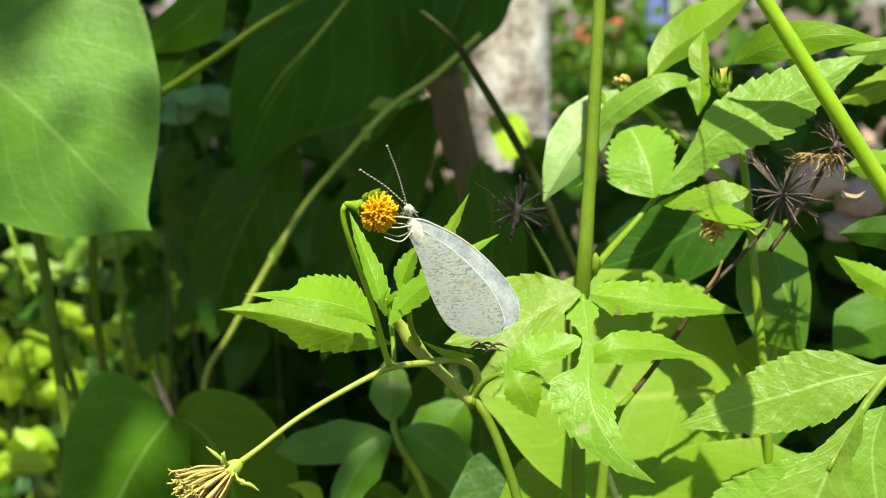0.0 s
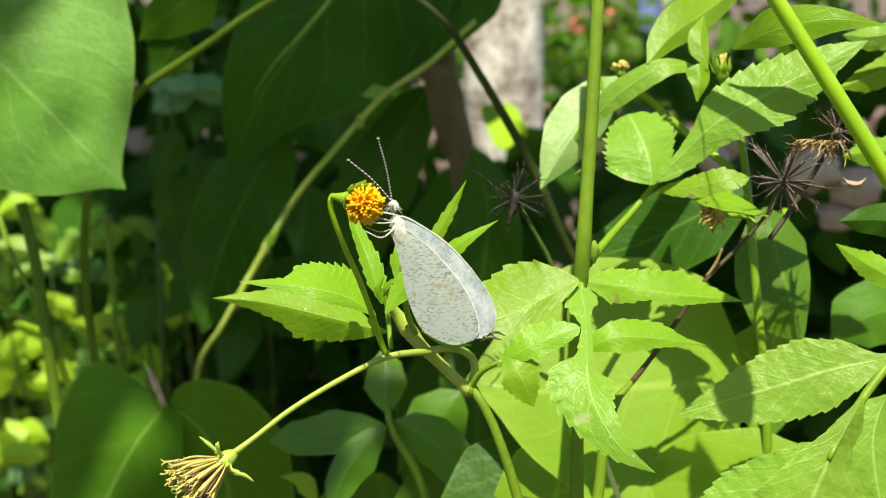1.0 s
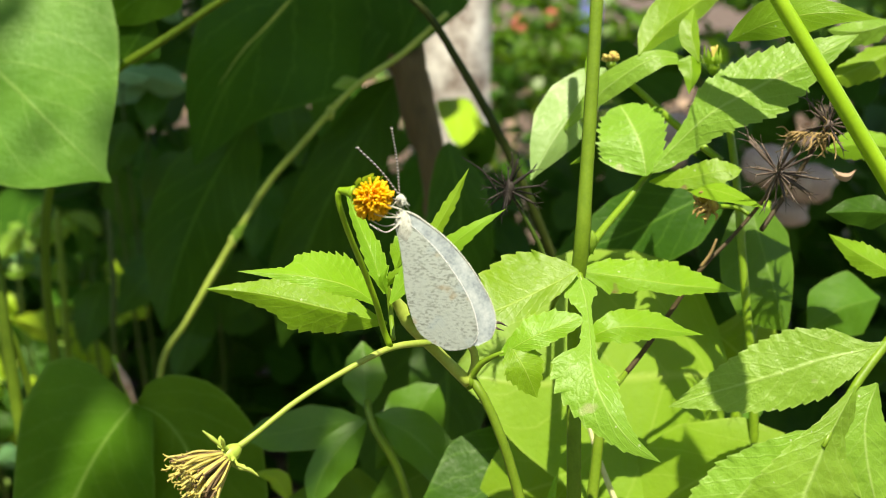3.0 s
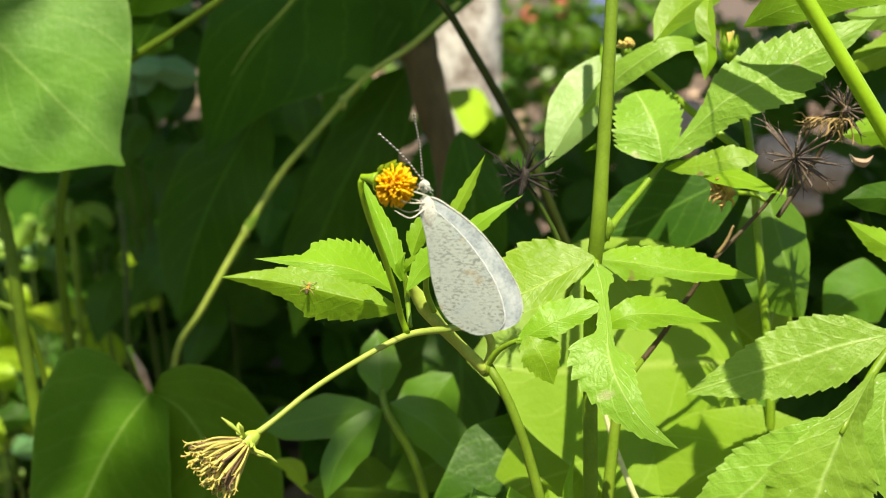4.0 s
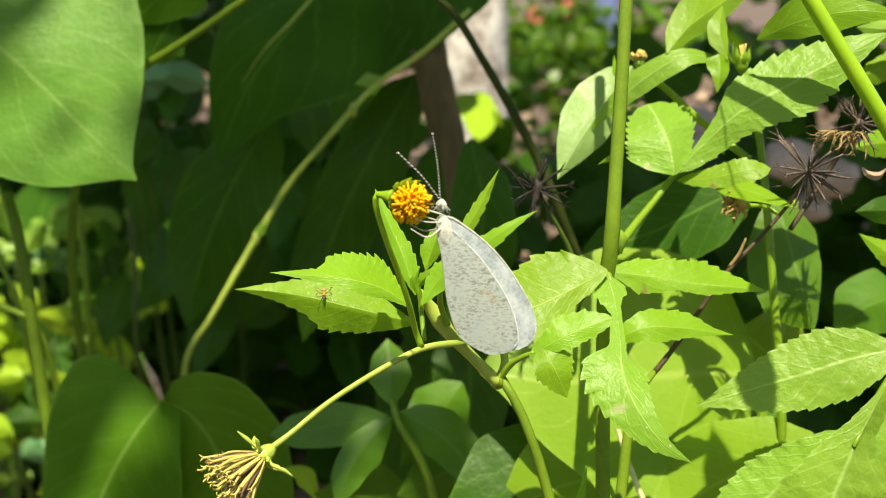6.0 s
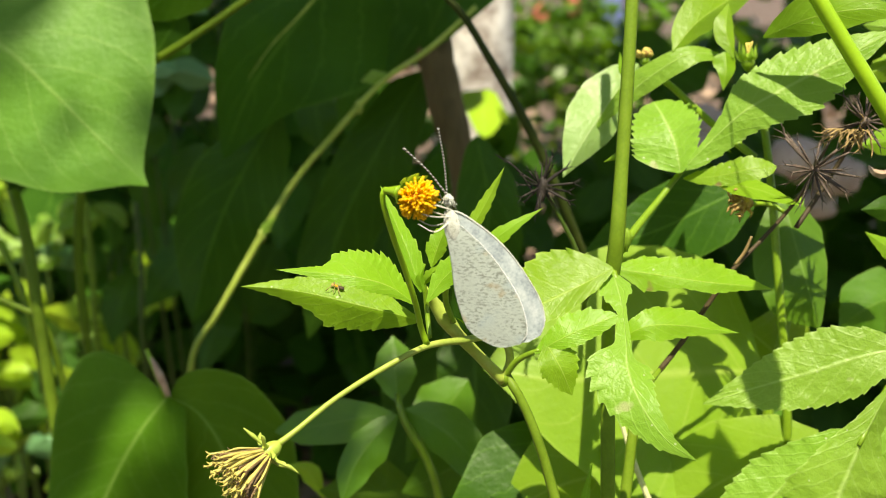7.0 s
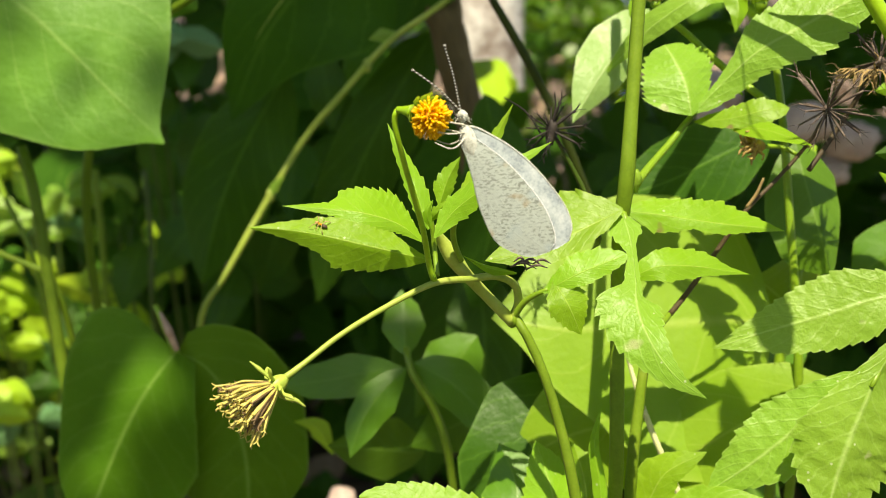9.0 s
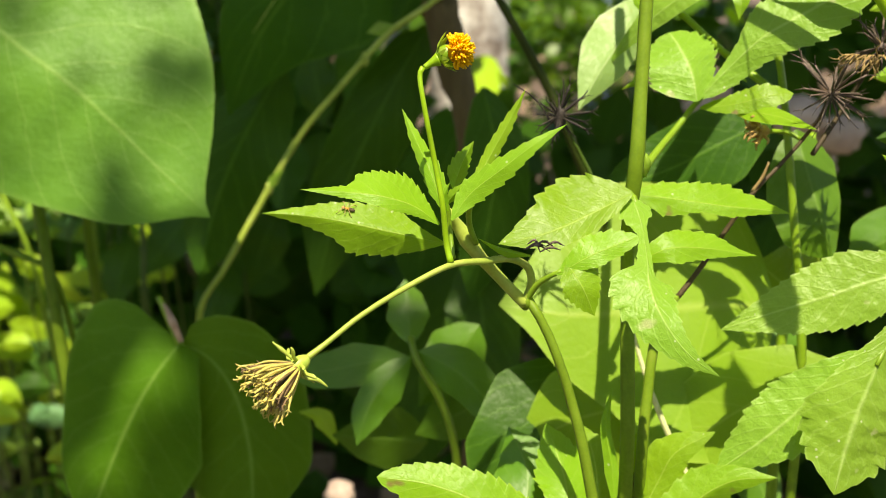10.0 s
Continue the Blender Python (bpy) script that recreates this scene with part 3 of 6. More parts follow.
def trunks_and_far():
    # a thin brown trunk and a pale lichened one
    tr = thing("sapling", root_of((13.0, 332.0, 4.1)), "thin brown sapling trunk leaning in the shade", "tree")
    part("trunk", tube([Vector(q) for q in rooted([(-18.3, 327.3, 136.4), (-7.7, 329.6, 86.5), (-1.2, 332.0, 63.4), (5.5, 332.0, 37.7), (10.3, 332.0, 19.9)])], [0.0068, 0.0066, 0.0063, 0.0056, 0.005, 0.005, 0.0065], 22, 12, 0.3, True), BARK, tr)
    part("stub", tube([at((-11.1, 332.8, 73.4)), at((-7.9, 331.2, 65.6)), at((-4.0, 330.4, 59.1)), at((0.4, 331.2, 52.4))], [0.0023, 0.0045, 0.0042, 0.0023], 14, 10, 0.4, True), BARK, tr, "rough broken limb stub")
    far = thing("lichened_tree", root_of((87.3, 1120.0, 160.5)), "pale tree trunk blotched with white and grey lichen", "tree")
    w = at((86.0, 1130.0, 229.2))
    part("trunk", tube([(w.x + 0.01, w.y, -0.02), (w.x, w.y, 0.15), (w.x - 0.008, w.y, 0.45), (w.x + 0.01, w.y + 0.02, 0.9), (w.x, w.y + 0.05, 1.5)],
                       [0.062, 0.050, 0.045, 0.042, 0.04], 26, 16, 0.3, True), LICHEN, far)
    part("bough", tube([(w.x, w.y + 0.05, 1.4), (w.x + 0.1, w.y + 0.1, 1.8), (w.x + 0.3, w.y + 0.1, 2.2)], [0.04, 0.03, 0.015], 12, 10, 0.2, True), LICHEN, far)
    # garden shrubs with red flowers in the distance
    rng = random.Random(21)
    for cx, cy, cz, r, n, mat in (((377.6, 2300.0, 411.8), 0, 0, 0.13, 300, GLOSSY), ((239.1, 2000.0, 298.6), 0, 0, 0.10, 160, DEEP), ((500.7, 2300.0, 398.1), 0, 0, 0.13, 180, GLOSSY), ((346.9, 2700.0, 611.9), 0, 0, 0.14, 150, GLOSSY), ((536.7, 2400.0, 493.9), 0, 0, 0.09, 220, GLOSSY), ((522.5, 2400.0, 322.6), 0, 0, 0.10, 240, GLOSSY), ((543.9, 2400.0, 158.4), 0, 0, 0.10, 200, DEEP)):
        c = at(cx)
        sh = thing("garden_shrub", (c.x, c.y, 0), "small leafy garden shrub in the distance", "shrub", "garden shrubs")
        part("stalk", tube([(c.x, c.y, 0), (c.x + 0.01, c.y, c.z * 0.6), (c.x, c.y, c.z)], [0.008, 0.006, 0.003], 6, 6, 0, True), OLIVE, sh)
        scatter("crown", mat, [c + Vector((rng.gauss(0, r * 0.6), rng.gauss(0, r * 0.6), rng.gauss(0, r * 0.55))) for _ in range(n)], (0.02, 0.045), rng, "", "", parent=sh)
    for q in ((365.8, 2450.0, 552.3), (448.8, 2450.0, 569.8)):
        c = at(q)
        fl = thing("red_flower", (c.x, c.y, 0), "blurred red garden flower on a thin stalk", "flower", "red flowers")
        part("stalk", tube([(c.x, c.y, 0), (c.x, c.y + 0.01, c.z * 0.5), c], [0.004, 0.003, 0.002], 6, 6, 0, True), OLIVE, fl)
        for k in range(7):
            a = 2 * math.pi * k / 7
            d = Vector((math.cos(a), -0.45, math.sin(a)))
            part("petal", ball(c + d * 0.014, 0.011, 0.005, 0.011, 5, 8, 0.2, k), RED, fl)
    c = at((566.5, 2500.0, 655.7))
    pot = thing("garden_post", (c.x, c.y, 0), "blue painted garden post", "post")
    part("shaft", tube([(c.x, c.y, 0), (c.x, c.y, 0.3), (c.x, c.y, c.z + 0.06)], [0.032, 0.03, 0.03], 8, 14, 0, True), BLUE, pot)
    part("cap", ball((c.x, c.y, c.z + 0.06), 0.036, 0.036, 0.018), BLUE, pot)


# ---- things behind the weeds ----
def backdrop_plants():
    # a tall shade plant: huge dark blades on long stalks
    pl = thing("shade_plant", root_of((-78.3, 290.0, -44.7)), "tall shade plant with huge dark green drooping leaves", "plant")
    part("stem", tube([Vector(q) for q in rooted([(-22.4, 262.0, 79.6), (-36.2, 266.0, 71.7), (-53.6, 270.0, 62.5), (-63.7, 272.0, 56.0), (-73.2, 274.0, 50.2), (-86.3, 278.0, 42.3), (-100.3, 284.0, 23.8), (-107.5, 292.0, -6.8)])], [0.0009, 0.001, 0.00105, 0.00105, 0.0011, 0.0012, 0.0013, 0.0014, 0.0016, 0.002], 40, 8, 0.1, True), OLIVE, pl)
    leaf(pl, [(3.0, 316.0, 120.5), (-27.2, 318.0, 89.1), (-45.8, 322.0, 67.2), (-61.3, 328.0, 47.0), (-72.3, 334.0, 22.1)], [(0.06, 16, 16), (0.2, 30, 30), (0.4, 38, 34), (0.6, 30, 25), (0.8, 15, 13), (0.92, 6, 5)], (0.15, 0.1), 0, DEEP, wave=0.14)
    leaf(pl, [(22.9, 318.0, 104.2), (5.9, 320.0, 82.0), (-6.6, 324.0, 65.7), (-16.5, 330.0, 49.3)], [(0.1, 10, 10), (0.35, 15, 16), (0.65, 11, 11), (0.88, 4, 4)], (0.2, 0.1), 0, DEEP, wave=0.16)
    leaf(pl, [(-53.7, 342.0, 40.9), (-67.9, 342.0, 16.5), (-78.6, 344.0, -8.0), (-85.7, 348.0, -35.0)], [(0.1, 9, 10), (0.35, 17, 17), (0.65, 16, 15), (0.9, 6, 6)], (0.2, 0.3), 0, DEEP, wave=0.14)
    # dark leaf added over pale soil that would brighten this gap
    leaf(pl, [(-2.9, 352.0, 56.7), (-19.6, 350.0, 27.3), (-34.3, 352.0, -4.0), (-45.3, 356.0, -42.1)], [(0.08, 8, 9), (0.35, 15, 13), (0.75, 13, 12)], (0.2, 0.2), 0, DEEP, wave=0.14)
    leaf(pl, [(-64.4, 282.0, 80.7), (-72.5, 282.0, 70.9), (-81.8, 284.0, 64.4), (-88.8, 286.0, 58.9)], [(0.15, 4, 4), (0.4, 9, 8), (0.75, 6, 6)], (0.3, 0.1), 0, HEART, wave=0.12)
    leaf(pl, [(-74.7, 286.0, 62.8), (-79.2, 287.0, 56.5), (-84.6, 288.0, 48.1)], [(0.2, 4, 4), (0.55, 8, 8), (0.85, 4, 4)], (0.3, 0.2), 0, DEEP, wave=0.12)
    # pale colour stands in for a sunlit streak along the blade's fold
    part("midrib", tube([(-29.6, 313.0, 84.9), (-36.2, 314.0, 76.8), (-44.4, 316.0, 67.9), (-54.1, 320.0, 58.8), (-62.1, 324.0, 48.4)], [0.15, 0.5, 0.4, 0.2, 0.08], 20, 6, 0.2), PALE_STEM, pl, "raised midrib, pale for the sunlit streak along it")
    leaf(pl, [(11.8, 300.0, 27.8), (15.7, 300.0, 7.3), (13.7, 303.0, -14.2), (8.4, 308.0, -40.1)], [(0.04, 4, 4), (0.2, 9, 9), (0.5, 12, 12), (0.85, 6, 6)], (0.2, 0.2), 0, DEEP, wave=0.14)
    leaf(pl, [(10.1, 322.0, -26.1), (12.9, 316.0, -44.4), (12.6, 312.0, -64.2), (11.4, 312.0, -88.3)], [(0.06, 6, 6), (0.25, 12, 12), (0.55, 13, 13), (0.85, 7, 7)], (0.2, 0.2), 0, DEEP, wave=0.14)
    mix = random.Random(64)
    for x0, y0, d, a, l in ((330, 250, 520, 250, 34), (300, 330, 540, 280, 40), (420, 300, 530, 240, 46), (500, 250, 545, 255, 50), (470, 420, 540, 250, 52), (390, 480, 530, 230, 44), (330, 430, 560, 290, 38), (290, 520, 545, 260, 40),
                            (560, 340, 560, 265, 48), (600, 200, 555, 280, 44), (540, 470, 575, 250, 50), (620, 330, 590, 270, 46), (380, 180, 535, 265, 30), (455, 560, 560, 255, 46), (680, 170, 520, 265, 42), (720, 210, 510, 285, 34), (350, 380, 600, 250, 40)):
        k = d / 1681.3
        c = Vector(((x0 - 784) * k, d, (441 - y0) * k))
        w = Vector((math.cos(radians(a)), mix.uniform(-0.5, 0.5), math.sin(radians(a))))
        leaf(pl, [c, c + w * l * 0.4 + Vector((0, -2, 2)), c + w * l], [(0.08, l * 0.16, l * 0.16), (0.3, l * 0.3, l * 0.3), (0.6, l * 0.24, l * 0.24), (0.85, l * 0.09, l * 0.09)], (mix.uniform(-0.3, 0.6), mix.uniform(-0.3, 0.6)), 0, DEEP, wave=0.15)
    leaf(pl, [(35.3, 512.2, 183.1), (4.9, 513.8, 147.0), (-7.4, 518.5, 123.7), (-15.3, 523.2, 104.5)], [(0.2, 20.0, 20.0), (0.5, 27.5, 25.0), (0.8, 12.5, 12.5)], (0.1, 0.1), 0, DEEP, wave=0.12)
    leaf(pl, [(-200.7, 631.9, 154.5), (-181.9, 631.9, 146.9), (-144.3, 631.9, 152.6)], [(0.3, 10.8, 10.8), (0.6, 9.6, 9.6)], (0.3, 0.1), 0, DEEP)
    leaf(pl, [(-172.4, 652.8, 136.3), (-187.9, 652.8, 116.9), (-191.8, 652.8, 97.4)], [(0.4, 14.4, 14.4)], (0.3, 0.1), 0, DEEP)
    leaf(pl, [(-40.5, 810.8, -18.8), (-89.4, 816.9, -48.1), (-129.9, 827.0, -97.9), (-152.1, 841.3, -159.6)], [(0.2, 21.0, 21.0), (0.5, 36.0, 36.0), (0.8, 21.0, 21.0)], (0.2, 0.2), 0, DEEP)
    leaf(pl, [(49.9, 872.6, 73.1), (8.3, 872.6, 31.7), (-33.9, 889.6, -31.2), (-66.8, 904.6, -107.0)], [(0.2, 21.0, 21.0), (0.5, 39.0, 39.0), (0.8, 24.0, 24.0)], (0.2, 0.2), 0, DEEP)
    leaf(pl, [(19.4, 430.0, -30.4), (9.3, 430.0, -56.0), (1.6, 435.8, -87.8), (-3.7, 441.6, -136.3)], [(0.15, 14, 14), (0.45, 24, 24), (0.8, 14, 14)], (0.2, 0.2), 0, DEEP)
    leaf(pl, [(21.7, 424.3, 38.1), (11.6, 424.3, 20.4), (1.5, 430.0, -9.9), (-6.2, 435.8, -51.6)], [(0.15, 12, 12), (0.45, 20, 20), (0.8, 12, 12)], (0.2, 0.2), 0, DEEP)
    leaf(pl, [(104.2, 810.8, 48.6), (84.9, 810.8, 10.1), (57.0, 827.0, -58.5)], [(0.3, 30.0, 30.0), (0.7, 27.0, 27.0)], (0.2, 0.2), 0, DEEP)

    # the bare slanting stalk
    st = thing("slanting_stalk", root_of((-82.2, 330.0, -44.6)), "pale green slanting stalk with swollen joints", "plant")
    body = part("stem", tube([Vector(q) for q in rooted([(11.9, 303.0, 68.7), (-3.4, 305.0, 55.0), (-17.2, 307.0, 45.8), (-33.8, 309.0, 27.8), (-45.1, 311.0, 14.6), (-57.5, 313.0, -5.4), (-71.0, 315.0, -28.9), (-79.8, 318.0, -43.7)])],
                      [0.0008, 0.0009, 0.00095, 0.00095, 0.0010, 0.0011, 0.0010, 0.0010, 0.0011, 0.0016], 46, 8, 0.12, True), PALE_STEM, st)
    for q in ((-24.9, 308.0, 37.6), (-56.2, 313.0, -3.2)):
        part("joint", ball(at(q), 0.0014, 0.0014, 0.0024, 6, 10), PALE_STEM, body)
    leaf(st, [(-15.3, 307.0, 48.0), (-21.1, 306.0, 46.4), (-24.3, 305.0, 45.2)], [(0.5, 2.6, 2.6)], (0.2, 0.2), 0, PALE)
    leaf(st, [(-56.8, 312.0, -3.9), (-54.0, 311.0, 0.2), (-50.9, 310.0, 3.0)], [(0.4, 1.8, 1.8)], (0.4, 0.2), 0, PALE)

    # the dark arching stalk
    ar = thing("arching_stalk", root_of((33.9, 252.0, -5.8)), "dark olive-brown arching stalk", "plant")
    part("stem", tube([Vector(q) for q in rooted([(-5.6, 240.0, 60.1), (2.3, 240.0, 53.2), (9.5, 242.0, 42.6), (16.8, 244.0, 30.9), (24.3, 246.0, 17.7), (30.5, 249.0, 4.6), (35.7, 254.0, -5.9), (46.5, 264.0, -25.0), (60.1, 276.0, -52.4)])], [0.0008, 0.0009, 0.0010, 0.0011, 0.0012, 0.0012, 0.0013, 0.0014, 0.0015, 0.0017, 0.002], 36, 8, 0.1, True), DUSKY_STALK, ar)
    leaf(ar, [(37.0, 584.5, 83.4), (38.4, 563.8, 68.1), (37.4, 540.1, 49.7)], [(0.0, 7, 8.5), (0.12, 11, 11), (0.4, 12.8, 10.4), (0.7, 9.8, 7.4), (0.9, 4.8, 4.2)], (0.1, 0.1), 0, LIME, label="yellow-green sunlit leaf")
    leaf(ar, [(44.5, 542.2, 68.1), (48.3, 542.2, 63.3), (51.0, 542.2, 57.7)], [(0.5, 3, 3)], (0.1, 0.1), 0, LIME)

    # green stalks on the shaded side
    for pts, r, mat in (([(-123.1, 284.0, 10.3), (-119.3, 284.0, -4.9), (-116.5, 285.0, -27.0), (-113.7, 287.0, -51.0), (-110.7, 290.0, -75.7)], 0.0019, OLIVE),
                        ([(-139.0, 287.0, -16.9), (-130.4, 287.0, -20.7), (-121.5, 286.0, -24.3), (-116.5, 286.0, -27.0)], 0.0011, OLIVE),
                        ([(-150.9, 330.0, 8.0), (-146.0, 330.0, -5.7), (-139.2, 330.0, -20.4), (-135.9, 334.0, -39.5)], 0.0010, STEM),
                        ([(-161.9, 470.0, 11.5), (-159.1, 470.0, -22.1), (-157.3, 474.0, -61.7)], 0.0017, OLIVE),
                        ([(-141.0, 480.0, 11.7), (-138.2, 480.0, -22.6), (-138.2, 482.0, -57.0)], 0.0014, DARK_STALK)):
        s = thing("green_stalk", root_of(pts[-1]), "upright green weed stalk in dappled shade", "plant", "green stalks")
        part("stem", tube([Vector(q) for q in rooted(pts)], [r * 0.9, r, r, r * 1.1, r * 1.2], 20, 8, 0.1, True), mat, s)

    # the heart-leaved plant low down
    hp = thing("heart_leaved_plant", root_of((-72.4, 268.0, -70.0)), "shade plant with large heart-shaped green leaves", "plant")
    part("stem", tube([Vector(q) for q in rooted([(-78.6, 257.0, -32.7), (-75.5, 256.0, -39.4), (-73.1, 256.0, -45.5), (-73.6, 262.0, -55.9), (-72.6, 266.0, -72.6)])], [0.0007, 0.0010, 0.0011, 0.0012, 0.0013, 0.0016, 0.002], 24, 8, 0, True), STEM, hp)
    leaf(hp, [(-72.5, 255.0, -45.0), (-78.0, 254.0, -52.0), (-83.4, 254.0, -60.3), (-89.7, 256.0, -72.2), (-100.4, 262.0, -96.5)], [(0.0, 5, 15), (0.03, 7, 21), (0.1, 10, 25), (0.25, 16, 23), (0.5, 22, 18), (0.75, 20, 12), (0.92, 9, 4)], (0.25, 0.2), 0, HEART, wave=0.07)
    leaf(hp, [(-72.8, 257.0, -45.4), (-66.3, 257.0, -48.8), (-59.7, 258.0, -58.2), (-55.7, 261.0, -75.9), (-56.4, 268.0, -101.9)], [(0.0, 5, 5), (0.04, 9, 8), (0.15, 15, 14), (0.35, 18, 23), (0.65, 16, 24), (0.88, 6, 12)], (0.15, 0.3), 0, HEART, wave=0.07)
    part("husk", tube([(-76.4, 253.0, -34.2), (-74.0, 252.0, -38.8), (-71.8, 252.0, -44.2)], [0.3, 1.2, 0.7], 8, 8), TERRA, hp, "dry pinkish leaf sheath")

    # sunlit small-leaved weeds far to one side
    rng = random.Random(31)
    spots = ((20, 640, 620, 5, LIME), (40, 700, 620, 4, LIME), (85, 640, 640, 4, LIME), (30, 790, 600, 5, LIME), (95, 700, 640, 3, LIME), (60, 830, 600, 4, MINT), (110, 820, 600, 3, MINT),
             (150, 450, 600, 4, PALE), (110, 480, 600, 3, PALE), (25, 470, 600, 3, PALE), (190, 500, 620, 3, PALE), (320, 160, 520, 4, MINT), (345, 40, 560, 4, MINT), (300, 200, 520, 2, MINT),
             (300, 450, 700, 4, PALE), (210, 590, 700, 3, PALE), (330, 590, 700, 2, LIME), (130, 600, 640, 3, LIME), (250, 540, 760, 3, PALE), (440, 30, 560, 2, DEEP), (290, 340, 760, 3, DEEP),
             (200, 360, 700, 3, DEEP), (370, 330, 760, 3, DEEP), (480, 310, 760, 2, DEEP), (10, 560, 620, 3, DEEP), (60, 420, 700, 3, DEEP))
    for _ in range(34):
        spots += ((rng.uniform(-20, 330), rng.uniform(330, 900), rng.uniform(560, 800), rng.randint(2, 4), rng.choice((LIME, LIME, PALE, MINT, DEEP))),)
    for x, y, d, n, mat in spots:
        k = d / 1681.3
        c = Vector(((x - 784) * k, d, (441 - y) * k))
        w = thing("small_weed", root_of(c), "small weed with rounded green leaves", "weed", "small weeds")
        part("stem", tube([Vector(q) for q in rooted([c + Vector((2, 4, 6)), c, c + Vector((1, 2, -40))])], [0.0005, 0.0006, 0.0006, 0.0008, 0.001], 12, 6, 0, True), DARK_STALK, w)
        for _ in range(n):
            a, l = rng.uniform(-0.6, 3.7), rng.uniform(17, 31)
            d0 = Vector((math.cos(a), rng.uniform(-0.5, 0.5), math.sin(a)))
            p0 = c + Vector((rng.uniform(-7, 7), rng.uniform(-12, 12), rng.uniform(-7, 7)))
            leaf(w, [p0, p0 + d0 * l * 0.5, p0 + d0 * l + Vector((0, 0, -3))], [(0.2, l * 0.2, l * 0.2), (0.5, l * 0.3, l * 0.3), (0.8, l * 0.2, l * 0.2)], (rng.uniform(0, 1), rng.uniform(0, 1)), 0, mat)
    # pale stones on the soil in the gaps
    for x, y, d, r in ((555, 310, 950, 14), (470, 300, 1000, 12), (270, 270, 900, 18), (520, 345, 980, 16), (440, 540, 800, 20), (210, 600, 820, 16), (300, 545, 900, 14), (1285, 262, 470, 13), (1272, 300, 450, 8), (1450, 318, 430, 12), (1525, 348, 440, 12), (1490, 400, 450, 9), (612, 985, 360, 6)):
        k = d / 1681.3
        c = at(((x - 784) * k, d, (441 - y) * k))
        part_ob = part("stone", ball(c, r / 1000, r / 1100, r / 1300, 7, 10, 0.35, x * 0.1), PEBBLE, None)
        tagged(part_ob, "pale pinkish stone among the weeds", "stone", "stones")


def big_leaf():
    pl = thing("creeper_leaf", at((-152.1, 256.0, 74.8)), "large heart-shaped green leaf dappled by sun", "leaf")
    leaf(pl, [(-152.1, 256.0, 74.8), (-137.0, 254.8, 59.2), (-125.9, 253.9, 49.2), (-118.1, 253.3, 43.5), (-110.3, 252.8, 37.4), (-101.0, 252.0, 28.6), (-93.3, 251.4, 20.8), (-84.8, 250.7, 12.8), (-79.5, 250.2, 7.6), (-76.7, 250.0, 4.8)],
         [(0.03, 32.9, 8.2), (0.1, 39.4, 18.7), (0.2, 44.7, 27.5), (0.32, 46.6, 33.0), (0.45, 46.0, 34.5), (0.58, 38.5, 32.8), (0.7, 30.7, 27.1), (0.78, 24.6, 21.9), (0.84, 18.2, 18.0), (0.88, 12.3, 14.7), (0.92, 6.5, 9.4), (0.95, 2.8, 4.8), (0.975, 1.1, 2.0)], (0.22, -0.1), 0, CREEPER, wave=0.06, name="blade_of_leaf", quilt=0.03)
    part("leaf_stalk", tube([(-152.1, 256.0, 74.8), (-180.0, 262.0, 98.0), (-230.0, 276.0, 118.0)], [1.5, 1.5, 1.7], 12, 8), STEM, pl)
    return pl


# ---- the flowering weed ----
def floret_head(parent, centre, face, rng):
    """A round disc of orange florets in a cup of green bracts; face is the way it looks."""
    side = face.orthogonal().normalized()
    up = face.cross(side)
    part("flower_disc", ball(centre + face * 0.0004, 0.0018, 0.0018, 0.0018, 8, 12, 0.1), AMBER, parent)
    fl = mesh_of("floret", spike(0.0010, 0.00007, 0.000125, 0, 5), ORANGE)
    for i in range(280):
        z = 1 - 1.2 * (i + 0.5) / 280
        r, a = math.sqrt(max(0, 1 - z * z)), i * 2.39996
        d = (face * z + side * r * math.cos(a) + up * r * math.sin(a) + Vector((rng.gauss(0, .1), rng.gauss(0, .1), rng.gauss(0, .1)))).normalized()
        piece("floret", fl, aim(centre + face * 0.0002 + d * rng.uniform(0.0013, 0.0018), d, rng.uniform(0, 360), rng.uniform(0.75, 1.45)), parent)
    part("cup", ball(centre - face * 0.0016, 0.0015, 0.0015, 0.0017, 8, 12, 0.1, turn=face.to_track_quat("Z", "Y").to_matrix()), STEM, parent)
    bm = blade([(0, 0, 0), (0, -0.8, 1.8), (0, -0.9, 3.7)], [(0.0, 0.5, 0.5), (0.4, 0.9, 0.9), (0.75, 0.6, 0.6)], (0.3, 0.3), 0, axes=(Vector((1, 0, 0)), Vector((0, 1, 0)), Vector((0, 0, 1))))
    me = mesh_of("bract", bm, LIME)
    for k in range(10):
        a = 2 * math.pi * k / 10
        m = Matrix.Translation(centre - face * 0.0026) @ face.to_track_quat("Z", "Y").to_matrix().to_4x4() @ pose(0, 0, 0, 0, 0, math.degrees(a)) @ pose(0, -0.0012, 0, rng.uniform(16, 42)) @ Matrix.Scale(rng.uniform(0.55, 0.8), 4)
        piece("bract", me, m, parent)


